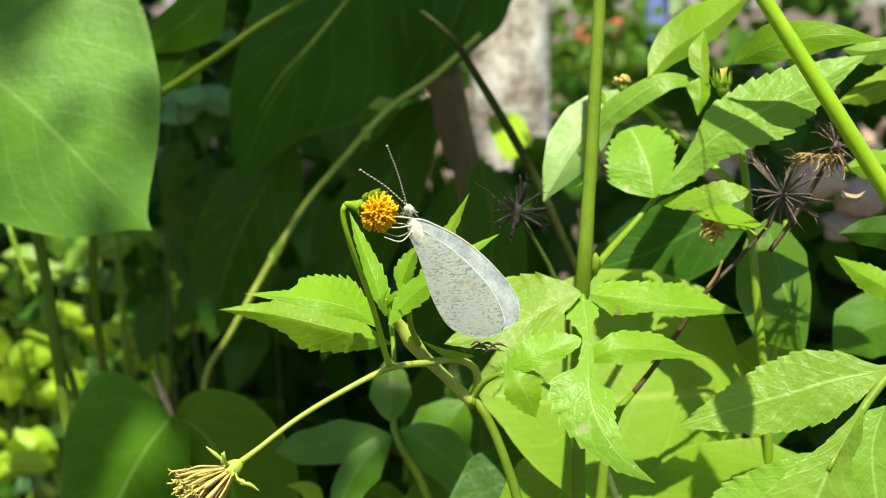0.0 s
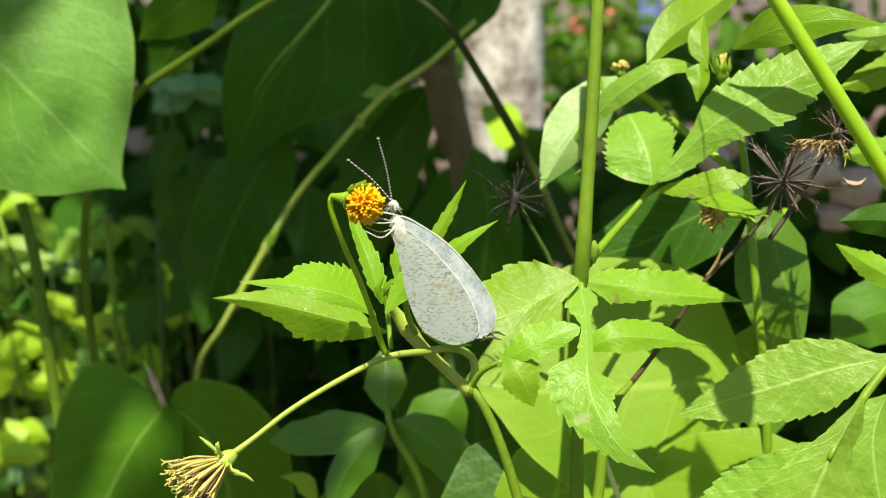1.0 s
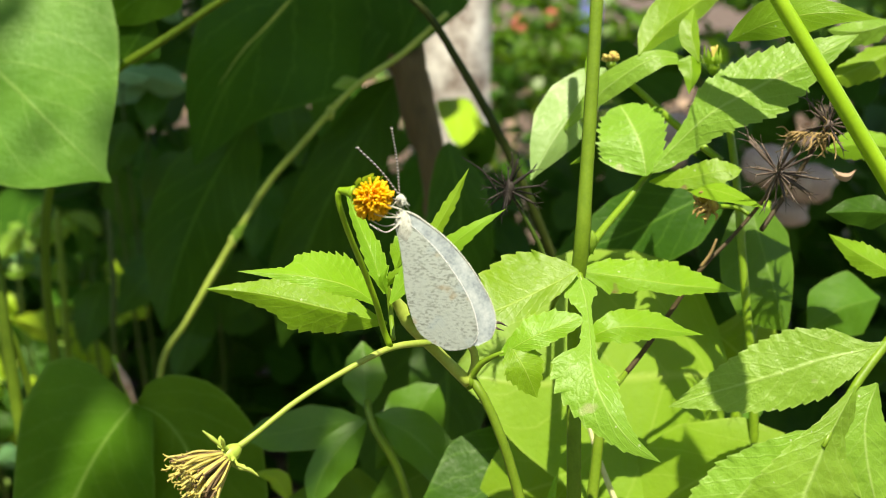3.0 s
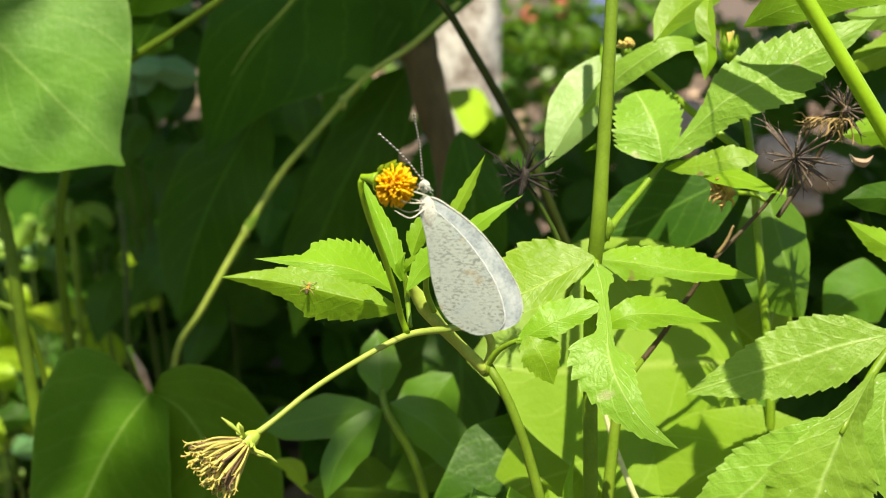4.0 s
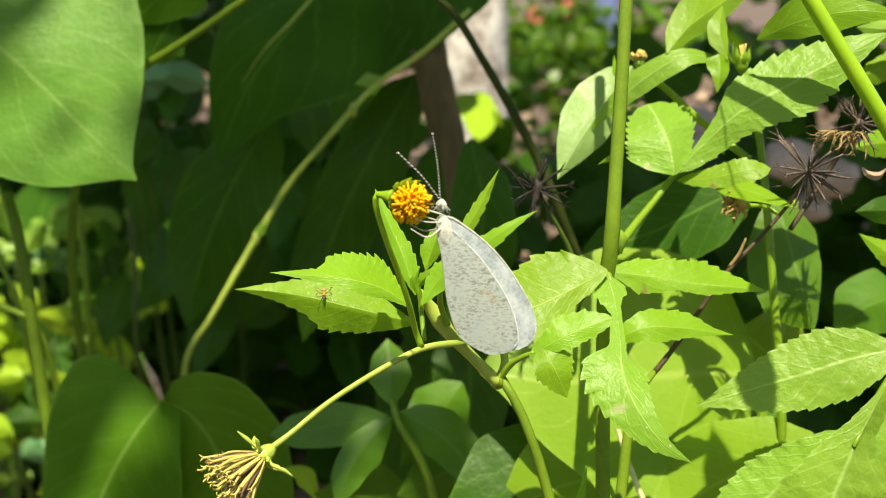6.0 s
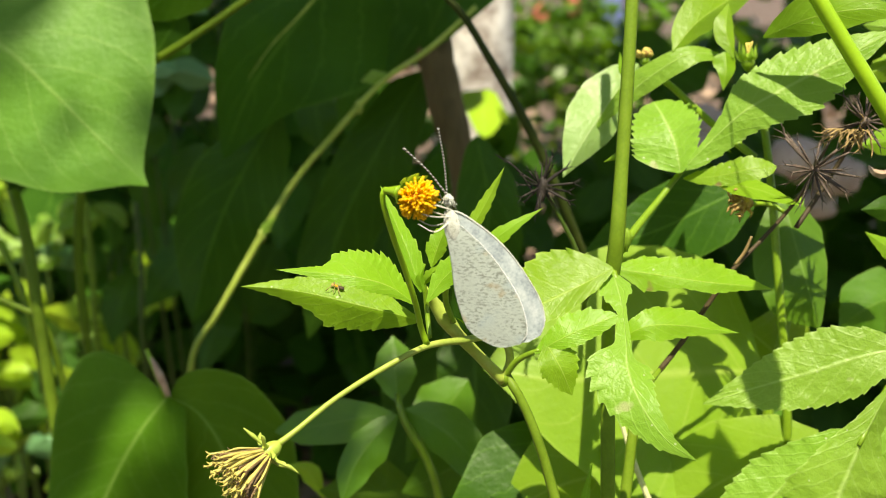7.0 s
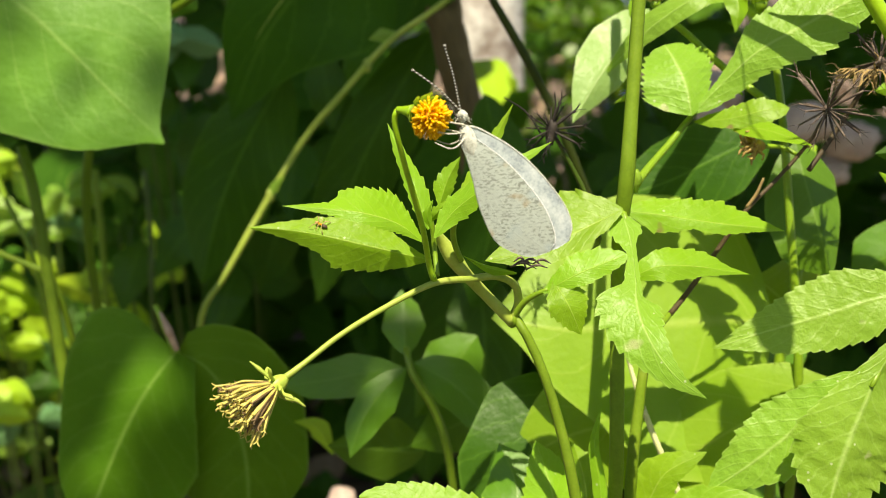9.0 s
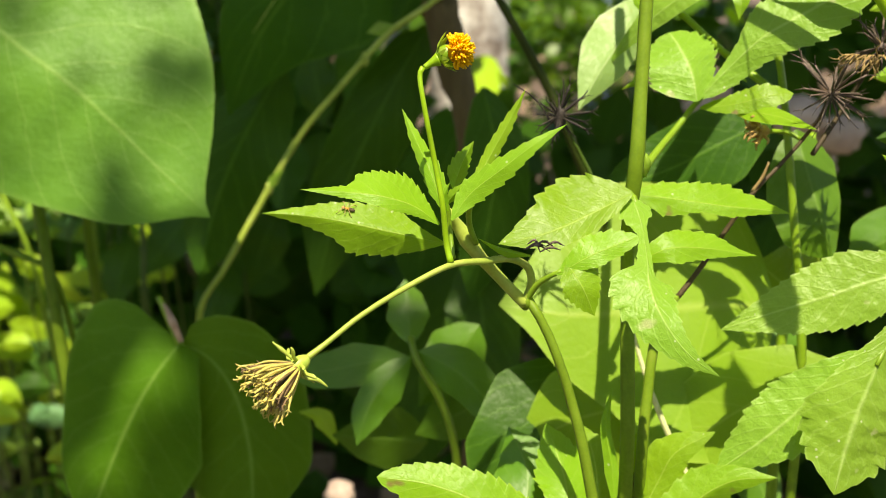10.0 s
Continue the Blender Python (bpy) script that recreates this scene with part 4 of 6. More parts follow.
def flowering_weed():
    rng = random.Random(3)
    pl = thing("flowering_weed", root_of((17.0, 166.5, -63.4)), "green flowering weed with toothed leaves and one orange flower head", "plant")
    part("stem", tube([Vector(q) for q in rooted([(3.9, 165.8, -27.7), (5.4, 165.7, -25.7), (8.2, 165.4, -30.3), (10.9, 164.8, -37.0), (13.1, 165.5, -44.0), (14.6, 165.1, -49.9), (16.1, 165.7, -57.1), (17.5, 166.4, -65.4)][1:])],
                      [0.0008, 0.0008, 0.00085, 0.0009, 0.00095, 0.001, 0.00105, 0.0012, 0.0014], 40, 10, 0.05, True), OLIVE, pl)
    lb = part("branch", tube([(5.0, 165.7, -26.4), (6.0, 164.7, -23.2), (5.3, 163.8, -20.4), (1.9, 160.8, -18.7), (-2.7, 157.8, -18.9), (-8.6, 152.8, -19.2), (-15.0, 149.9, -22.0), (-22.7, 145.9, -26.3), (-28.0, 142.9, -30.2), (-30.8, 142.0, -32.2)],
                             [0.75, 0.7, 0.68, 0.64, 0.6, 0.52, 0.46, 0.42, 0.42, 0.52], 48, 9, 0.04), STRAW, pl, "bowed yellow-green flower stalk")
    part("branch", tube([(5.0, 165.7, -26.7), (0.4, 164.1, -22.0), (-3.5, 161.2, -17.9), (-5.5, 160.5, -15.2), (-7.1, 159.6, -12.9), (-8.6, 157.6, -10.5)], [1.05, 0.95, 1.1, 1.5, 1.0, 0.5], 28, 9, 0.05), STRAW, pl)
    part("petiole", tube([(-4.0, 159.1, -16.1), (-5.3, 157.3, -12.8), (-5.5, 154.1, -10.0), (-5.0, 152.0, -8.2)], [0.5, 0.5, 0.5, 0.4], 12, 7), STEM, pl)
    part("petiole", tube([(5.2, 165.7, -26.0), (6.8, 163.5, -23.3), (8.6, 161.3, -21.7), (10.3, 160.1, -20.8)], [0.7, 0.55, 0.45, 0.35], 16, 7), STEM, pl)
    part("petiole", tube([(-8.0, 156.1, -18.3), (-8.4, 157.4, -14.2), (-8.8, 156.5, -10.5), (-9.4, 155.6, -8.2)], [0.4, 0.45, 0.45, 0.3], 12, 7), STEM, pl)

    part("joint", ball(at((5.1, 165.7, -26.5)), 0.00108, 0.00105, 0.0014, 8, 12, 0.1), OLIVE, pl)
    # leaf cluster
    leaf(pl, [(-8.9, 161.8, -16.1), (-17.5, 165.7, -14.3), (-27.3, 168.8, -12.2), (-34.3, 170.5, -11.2), (-40.3, 170.9, -10.9)], [(0.12, 2.2, 1.5), (0.3, 4.4, 4.2), (0.5, 5.3, 3.8), (0.62, 3.0, 3.2), (0.8, 1.6, 1.5)], (0.5, 0.7), 15, FRESH, 0.12)
    leaf(pl, [(-10.3, 154.4, -12.8), (-14.0, 153.6, -10.1), (-19.3, 152.0, -8.4), (-25.6, 152.4, -7.6), (-32.0, 152.9, -7.2)], [(0.15, 1.2, 1.8), (0.3, 1.8, 4.4), (0.5, 1.6, 4.2), (0.62, 1.2, 3.3), (0.68, 1.0, 1.1), (0.85, 0.5, 0.5)], (-0.3, 1.1), 20, FRESH, 0.15, label="folded toothed leaf")
    leaf(pl, [(-9.4, 155.4, -10.9), (-11.3, 157.0, -5.1), (-14.1, 159.7, 1.7), (-16.0, 162.2, 6.4)], [(0.2, 1.4, 1.9), (0.4, 1.4, 1.9), (0.7, 0.9, 1.0)], (0.5, 0.6), 9, FRESH, 0.2)
    leaf(pl, [(-8.6, 151.0, -12.1), (-5.9, 151.0, -8.3), (-1.1, 148.6, -4.4), (4.0, 147.3, -0.5), (8.8, 147.1, 2.4)], [(0.1, 1.2, 1.2), (0.25, 2.2, 2.1), (0.5, 1.7, 1.9), (0.75, 0.9, 1.0)], (0.6, -0.1), 11, FRESH, 0.2)
    leaf(pl, [(-4.8, 158.6, -7.3), (-1.7, 159.7, -1.9), (1.6, 159.7, 4.0), (4.4, 159.7, 9.4)], [(0.2, 1.0, 1.0), (0.4, 1.3, 1.2), (0.7, 0.9, 0.9)], (0.8, 0.2), 9, FRESH, 0.25)
    leaf(pl, [(-7.5, 162.1, -7.2), (-6.2, 162.1, -3.1), (-4.0, 162.2, 1.0)], [(0.3, 2.0, 1.6), (0.6, 1.6, 1.3)], (0.4, 0.6), 7, FRESH, 0.2)
    leaf(pl, [(-9.5, 153.4, -9.8), (-7.6, 152.2, -7.6), (-5.7, 152.2, -5.9)], [(0.4, 1.0, 0.9)], (0.3, 0.8), 6, FRESH, 0.2)
    leaf(pl, [(-9.1, 152.2, -10.7), (-9.7, 151.2, -8.3), (-8.8, 151.2, -6.2)], [(0.4, 0.8, 0.7)], (0.3, 0.8), 5, FRESH, 0.2)
    leaf(pl, [(5.2, 160.6, -18.2), (0.4, 158.8, -17.2), (-3.9, 158.2, -15.1)], [(0.4, 1.0, 0.5)], (0.4, 0.9), 0, FRESH)

    # the leaf on the other side of the fork
    leaf(pl, [(9.5, 160.1, -21.4), (15.3, 158.8, -18.1), (23.3, 159.5, -15.1)], [(0.15, 1.4, 1.0), (0.45, 3.2, 2.2), (0.75, 2.6, 1.8), (0.95, 1.0, 1.0)], (0.7, -0.3), 9, FRESH, 0.15)
    leaf(pl, [(11.2, 160.1, -19.5), (13.2, 157.6, -23.1), (15.5, 158.3, -28.1)], [(0.2, 3.2, 2.6), (0.5, 3.6, 3.4), (0.8, 1.6, 1.8)], (0.3, 0.1), 9, FRESH, 0.14)
    crumb = at((7.3, 160.6, -16.9))
    part("dead_scrap", join(*[tube([crumb + SIDE * x0 + RISE * z0, crumb + SIDE * (x0 + x1) / 2 + RISE * (z0 + 0.0008) - AWAY * 0.0005, crumb + SIDE * x1 + RISE * z1], [0.00008, 0.00026, 0.00006], 8, 5, 0.6, True)
                            for x0, z0, x1, z1 in ((-0.0028, 0, 0.0006, 0.0002), (-0.0016, 0.0003, 0.0022, -0.0002), (-0.0006, -0.0007, 0.003, -0.0004), (-0.0026, 0.0006, -0.0004, -0.0009), (0.0004, 0.0002, 0.0036, 0.0003), (-0.0032, -0.0003, 0.0012, -0.0006))]), NEEDLE, pl, "brown shrivelled scrap on the leaf tip")

    # spent head at the end of the bowed stalk
    neck, way = at((-30.8, 142.0, -32.3)), (at((-36.3, 139.0, -36.4)) - at((-30.8, 142.0, -32.3))).normalized()
    hd = part("spent_head", ball(neck + way * 0.0010, 0.0013, 0.0013, 0.0020, 8, 12, 0.1, turn=way.to_track_quat("Z", "Y").to_matrix()), STRAW, lb, "withered yellow flower head")
    sd, up = way.orthogonal().normalized(), way.cross(way.orthogonal().normalized())
    kinds = []
    for k, (bow, size, mat) in enumerate(((0.2, 8.4, STRAW_FLORET), (0.5, 7.6, STRAW_FLORET), (-0.3, 8.8, STRAW_FLORET), (0.3, 7.2, WINE_FLORET), (0.9, 8.0, STRAW_FLORET))):
        body = tube([(0, 0, 0), (bow * 0.0005, 0, size * 0.0003), (bow * 0.0009, 0.0002, size * 0.0007), (bow * 0.0005, 0, size * 0.001)], [0.00016, 0.00020, 0.00027, 0.00018], 8, 5, 0.35, True)
        tip = Vector((bow * 0.0005, 0, size * 0.00097))
        lobes = [tube([tip, tip + Vector((x, y, 0.0005)), tip + Vector((x * 2.2, y * 2.2, 0.0007))], [0.00015, 0.00012, 0.00004], 3, 4, 0, True) for x, y in ((0.0003, 0), (-0.0002, 0.0002))]
        kinds.append(mesh_of("floret_kind", join(body, *lobes), mat))
    for i in range(190):
        r, a = 0.66 * math.sqrt((i + 0.5) / 190), i * 2.39996
        d = (way + (sd * math.cos(a) + up * math.sin(a)) * r + Vector((rng.gauss(0, .07), rng.gauss(0, .07), rng.gauss(0, .07)))).normalized()
        o = neck + way * 0.0014 + (sd * math.cos(a) + up * math.sin(a)) * 0.0014 * r
        k = rng.choice((0, 0, 1, 1, 2, 3, 3, 4))
        piece("dark_floret" if k == 3 else "dry_floret", kinds[k], aim(o, d, rng.uniform(0, 360), rng.uniform(0.66, 0.98)), hd)
    for k in range(8):
        a = 2 * math.pi * k / 8 + rng.uniform(0.1, 0.5)
        o, back = neck + way * 0.0010, rng.uniform(-0.0016, 0.0012)
        d = (sd * math.cos(a) + up * math.sin(a))
        part("bract", tube([o + d * 0.0010, o + d * 0.0022 + way * 0.0003, o + d * 0.0034 + way * back * 0.6, o + d * rng.uniform(0.0038, 0.0052) + way * back], [0.00034, 0.00026, 0.00034, 0.00010], 10, 6, 0.1, True), STRAW, hd)

    # the upright stalk with the orange head, which nods under its visitor
    stalk = part("flower_stalk", tube([(-8.6, 152.8, -18.8), (-9.2, 153.1, -16.4), (-10.1, 151.2, -9.6), (-11.3, 150.4, -3.5), (-12.6, 148.7, 2.5), (-13.5, 147.9, 7.1), (-13.8, 148.0, 9.2), (-13.7, 148.1, 10.4), (-13.3, 148.0, 11.0)],
                                      [0.55, 0.5, 0.46, 0.44, 0.42, 0.40, 0.40, 0.42, 0.45], 36, 9, 0.03), BRIGHT, pl, "slender green flower stalk", at((-8.6, 152.8, -18.8)))
    crook = part("flower_head", tube([(-13.3, 148.0, 11.0), (-12.7, 148.0, 11.4), (-12.0, 148.0, 11.8), (-11.2, 148.0, 12.2)], [0.45, 0.5, 0.7, 1.1], 12, 9), BRIGHT, pl, "orange flower head in a green cup", at((-13.3, 148.0, 11.0)))
    face = (at((-5.7, 145.5, 13.7)) - at((-11.5, 148.0, 12.4))).normalized()
    floret_head(crook, at((-8.6, 147.8, 13.4)), face, rng)
    return pl, stalk, crook


def tall_weed():
    pl = thing("tall_weed", root_of((24.5, 171.1, -52.3)), "tall weed with a straight green stem and toothed compound leaves", "plant")
    part("stem", tube([Vector(q) for q in rooted([(29.2, 169.2, 77.6), (28.2, 168.1, 56.1), (27.6, 168.1, 42.1), (26.8, 168.1, 26.1), (25.8, 168.1, 10.1), (25.0, 168.1, -2.9), (24.7, 172.0, -12.3), (24.4, 171.7, -24.4), (24.4, 171.4, -38.4), (24.6, 172.2, -52.7)])],
                      [0.0011, 0.0011, 0.00112, 0.00115, 0.00118, 0.0014, 0.0013, 0.0012, 0.0013, 0.0013, 0.0014, 0.0016], 60, 12, 0.05, True), OLIVE, pl)
    part("shoot", ball(at((27.4, 170.9, -2.8)), 0.0009, 0.0009, 0.0022, 7, 8, 0.4), FRESH, pl)
    part("petiole", tube([(25.3, 172.0, -6.3), (31.4, 178.4, -0.2), (37.1, 183.7, 5.1), (41.6, 185.8, 10.1), (46.1, 184.5, 14.8), (50.8, 181.9, 18.4)], [0.95, 0.75, 0.65, 0.6, 0.5, 0.3], 28, 8), STEM, pl)
    part("petiole", tube([(24.7, 172.0, -9.3), (24.7, 169.8, -8.0), (25.2, 167.5, -11.1), (25.8, 165.2, -17.7)], [0.7, 0.6, 0.5, 0.4], 12, 7), STEM, pl)
    # leaflets at the joint
    leaf(pl, [(24.3, 167.4, -7.7), (16.8, 165.6, -11.3), (8.6, 163.8, -14.6), (0.2, 163.3, -16.3)], [(0.05, 0.8, 2.8), (0.2, 2.0, 6.6), (0.38, 2.9, 8.0), (0.58, 3.0, 7.0), (0.78, 2.0, 4.0), (0.92, 0.8, 1.3)], (-0.4, 0.65), 9, FRESH, 0.14, quilt=0.004)
    leaf(pl, [(24.9, 170.9, -7.9), (31.0, 169.3, -8.6), (40.9, 168.7, -10.1), (48.2, 169.2, -10.8), (53.6, 169.9, -11.5)], [(0.08, 1.6, 1.4), (0.2, 3.0, 3.4), (0.3, 3.2, 2.8), (0.42, 3.8, 1.6), (0.6, 4.2, 1.9), (0.8, 2.0, 0.9)], (0.8, -0.2), 14, FRESH, 0.13)
    leaf(pl, [(24.5, 168.7, -8.4), (24.9, 164.2, -12.9), (24.4, 158.6, -19.0), (23.9, 154.1, -23.9), (25.2, 150.7, -28.7), (28.7, 149.3, -33.6), (33.6, 150.0, -37.0)],
         [(0.05, 2.0, 2.0), (0.1, 2.8, 3.4), (0.16, 0.9, 2.6), (0.24, 0.7, 0.9), (0.4, 0.9, 2.0), (0.47, 1.2, 6.2), (0.5, 4.0, 6.8), (0.6, 3.6, 6.0), (0.7, 2.6, 4.4), (0.8, 1.6, 2.6), (0.9, 0.8, 1.1)], (0.25, 0.15), 22, PALE, 0.14, label="drooping lobed leaflet")
    leaf(pl, [(24.9, 165.2, -19.5), (29.6, 163.7, -17.3), (36.6, 164.4, -17.4), (41.3, 165.2, -18.1), (46.4, 166.9, -18.9)], [(0.1, 1.6, 1.6), (0.3, 3.0, 3.0), (0.6, 2.7, 1.6), (0.8, 0.8, 0.6)], (0.75, -0.2), 11, FRESH, 0.13)
    # upper compound leaf
    leaf(pl, [(40.3, 181.5, 9.8), (39.7, 182.6, 15.3), (38.3, 185.9, 20.6), (37.2, 189.3, 24.2)], [(0.06, 4.5, 2.0), (0.2, 7.8, 4.6), (0.5, 7.6, 7.6), (0.78, 5.4, 7.4), (0.93, 3.4, 5.0), (0.99, 1.6, 2.4)], (0.3, 0.5), 11, PALE, 0.17)
    leaf(pl, [(40.9, 182.6, 10.3), (46.5, 181.5, 16.3), (51.9, 179.2, 21.4), (58.5, 177.0, 25.3), (66.1, 174.8, 29.4), (74.0, 173.7, 33.6), (77.5, 173.7, 35.4)],
         [(0.06, 0.6, 2.2), (0.16, 0.9, 3.4), (0.28, 2.2, 4.0), (0.4, 5.6, 5.0), (0.55, 6.2, 6.4), (0.68, 5.4, 5.4), (0.8, 4.0, 3.0), (0.92, 1.8, 1.2)], (0.6, -0.25), 18, PALE, 0.12)
    leaf(pl, [(41.8, 184.6, 8.9), (47.2, 180.9, 9.2), (52.6, 178.2, 10.4), (57.4, 177.9, 10.9)], [(0.15, 1.2, 1.2), (0.45, 2.2, 2.2), (0.75, 2.6, 2.4), (0.93, 1.2, 1.4)], (0.7, -0.4), 10, FRESH, 0.13)
    leaf(pl, [(47.3, 183.0, 8.0), (52.4, 174.9, 6.5), (58.3, 169.9, 3.5)], [(0.2, 1.6, 1.8), (0.5, 2.2, 2.2), (0.8, 1.2, 1.2)], (1.2, -1.2), 0, FRESH)
    leaf(pl, [(28.4, 174.4, 13.0), (26.4, 175.7, 12.3), (24.6, 176.9, 11.4)], [(0.4, 0.7, 0.7)], (0.3, 0.3), 0, FRESH)
    leaf(pl, [(46.0, 185.6, 15.6), (48.2, 185.5, 17.0), (51.4, 185.1, 13.8)], [(0.4, 1.5, 1.5)], (0.3, 0.3), 6, FRESH)


def sprig():
    rng = random.Random(8)
    pl = thing("budding_weed", root_of((65.7, 193.2, -43.8)), "weed with smooth oval leaves and a green bud", "plant")
    part("stem", tube([Vector(q) for q in rooted([(54.9, 188.2, 33.7), (56.8, 189.3, 30.0), (59.8, 190.4, 19.3), (61.2, 190.4, 9.2), (63.0, 190.4, -11.2), (65.1, 191.6, -29.5), (66.0, 193.0, -48.4)])], [0.0008, 0.0008, 0.00075, 0.0008, 0.00085, 0.0009, 0.001, 0.0012, 0.0014], 36, 9, 0.04, True), STEM, pl)
    part("branch", tube([(57.6, 189.3, 13.4), (53.4, 192.7, 17.8), (47.4, 193.8, 23.1), (42.2, 193.8, 27.8), (37.5, 193.8, 31.3), (36.2, 193.8, 33.6)], [0.8, 0.8, 0.75, 0.7, 0.6, 0.5], 20, 8), STEM, pl)
    leaf(pl, [(51.9, 190.4, 33.4), (44.3, 188.2, 33.5), (37.0, 190.4, 29.4), (32.0, 195.0, 24.7), (27.4, 200.7, 19.3)], [(0.1, 1.4, 1.0), (0.3, 2.6, 2.0), (0.55, 2.4, 2.8), (0.8, 1.0, 1.4)], (-0.4, 0.7), 0, PALE, label="long smooth leaf", quilt=0.01)
    leaf(pl, [(38.3, 205.2, 34.3), (31.9, 201.8, 26.5), (25.5, 198.4, 17.6), (20.8, 197.2, 9.8)], [(0.12, 3.2, 4.0), (0.35, 5.0, 6.6), (0.6, 4.8, 6.4), (0.8, 2.8, 3.6), (0.93, 0.9, 1.2)], (0.5, 0.3), 0, SILVER, quilt=0.01)
    leaf(pl, [(41.0, 189.3, 34.1), (46.2, 191.6, 40.0), (55.5, 196.1, 46.7), (66.1, 201.8, 55.1)], [(0.1, 2.6, 1.6), (0.3, 5.0, 3.0), (0.55, 5.6, 3.0), (0.8, 3.4, 2.0)], (0.3, 0.4), 0, FRESH, quilt=0.01)
    leaf(pl, [(53.8, 175.9, 34.3), (59.6, 168.1, 36.3), (66.8, 163.7, 36.9), (75.4, 162.6, 35.7)], [(0.1, 2.0, 1.1), (0.3, 4.2, 2.9), (0.55, 3.1, 3.2), (0.85, 0.9, 1.1)], (0.1, 0.15), 0, FRESH, quilt=0.01)
    leaf(pl, [(51.9, 185.9, 32.4), (50.8, 187.1, 37.9), (52.4, 190.4, 43.9)], [(0.3, 2.2, 1.6), (0.6, 2.2, 2.0)], (0.3, 0.5), 0, FRESH, quilt=0.01)
    leaf(pl, [(50.2, 185.9, 33.5), (50.1, 184.8, 29.8), (49.5, 184.8, 25.8)], [(0.15, 2.4, 2.6), (0.4, 2.2, 2.2)], (0.5, 0.3), 0, FRESH, quilt=0.01)
    leaf(pl, [(101.6, 199.5, 39.3), (91.6, 198.4, 34.4), (81.8, 197.2, 30.4)], [(0.3, 4, 3), (0.7, 3, 2)], (0.4, 0.9), 8, FRESH)
    leaf(pl, [(95.8, 192.7, 42.5), (87.8, 192.7, 40.3), (80.9, 192.7, 40.5)], [(0.3, 3, 2.5), (0.7, 2.5, 2)], (0.4, 0.3), 6, PALE)
    leaf(pl, [(100.4, 197.2, 16.6), (91.0, 197.2, 17.7), (82.9, 197.2, 16.6)], [(0.3, 3, 3), (0.7, 3, 3)], (0.4, 0.3), 6, FRESH)
    leaf(pl, [(33.7, 195.0, 29.1), (32.2, 195.0, 32.0), (31.8, 195.0, 34.9)], [(0.4, 0.9, 0.9)], (0.3, 0.3), 0, FRESH)
    # green bud
    c = at((54.8, 185.9, 32.1))
    bud = part("bud", ball(c - RISE * 0.0006, 0.0013, 0.0013, 0.0018, 7, 10, 0.2), STEM, pl, "green bud with pointed bracts")
    bm = blade([(0, 0, 0), (0, -0.9, 1.8), (0, -0.6, 4.4)], [(0.0, 0.4, 0.4), (0.35, 0.75, 0.75), (0.75, 0.4, 0.4)], (0.3, 0.3), 0, axes=(Vector((1, 0, 0)), Vector((0, 1, 0)), Vector((0, 0, 1))))
    me = mesh_of("bract", bm, FRESH)
    upright = TURN.to_4x4()
    for k in range(9):
        piece("bract", me, Matrix.Translation(c - RISE * 0.001) @ upright @ pose(0, 0, 0, 0, 0, k * 40 + rng.uniform(-12, 12)) @ pose(0, -0.0008, 0, rng.uniform(-2, 22)) @ Matrix.Scale(rng.uniform(0.75, 1.15), 4), bud)
    me = mesh_of("stamen", spike(0.0030, 0.00010, 0.00018, 0, 5), STRAW_FLORET)
    for k in range(7):
        a = 2.39996 * k
        piece("stamen", me, aim(c, RISE + (SIDE * math.cos(a) + AWAY * math.sin(a)) * 0.04 * k, 0, rng.uniform(0.8, 1.2)), bud)
    # small yellow flower
    c = at((36.6, 193.8, 33.6))
    fl = part("yellow_flower", ball(c - RISE * 0.0006, 0.0011, 0.0011, 0.0010, 7, 10, 0.2), STEM, pl, "small fading yellow flower")
    me = mesh_of("petal", spike(0.0022, 0.00022, 0.00030, 0, 5), STRAW_FLORET)
    rust = mesh_of("dark_petal", spike(0.0020, 0.00022, 0.00026, 0, 5), RUST)
    for k in range(44):
        a = 2.39996 * k
        piece("petal", rust if k % 3 == 0 else me, aim(c - RISE * 0.0003, RISE + (SIDE * math.cos(a) + AWAY * math.sin(a)) * (0.15 + 0.045 * k), 0, rng.uniform(0.7, 1.1)), fl)


def thick_stem():
    pl = thing("thick_stem", root_of((106.6, 168.1, -35.9)), "thick bright green stem leaning across the bed", "plant")
    part("stem", tube([Vector(q) for q in rooted([(43.7, 162.6, 60.3), (55.0, 162.6, 42.7), (61.2, 162.6, 33.0), (67.4, 162.6, 23.3), (77.3, 163.7, 8.6), (90.8, 164.8, -11.7), (106.6, 168.1, -35.9)])], [0.0012, 0.0013, 0.00135, 0.0014, 0.0014, 0.0015, 0.0016, 0.0018, 0.002], 36, 12, 0.03, True), BRIGHT, pl)
    high_leaf(pl)


def high_leaf(pl):
    part("petiole", tube([(46.5, 163.0, 56.1), (48.0, 142.0, 66.0), (49.0, 120.0, 60.0)], [0.16, 0.14, 0.14], 14, 7), BRIGHT, pl)
    leaf(pl, [(49.0, 120.0, 60.0), (50.0, 113.0, 56.0), (51.0, 105.0, 51.0)], [(0.1, 1.4, 1.4), (0.35, 3.8, 3.4), (0.7, 3.0, 3.2), (0.9, 1.2, 1.0)], (-0.3, 0.4), 9, FRESH, 0.14)


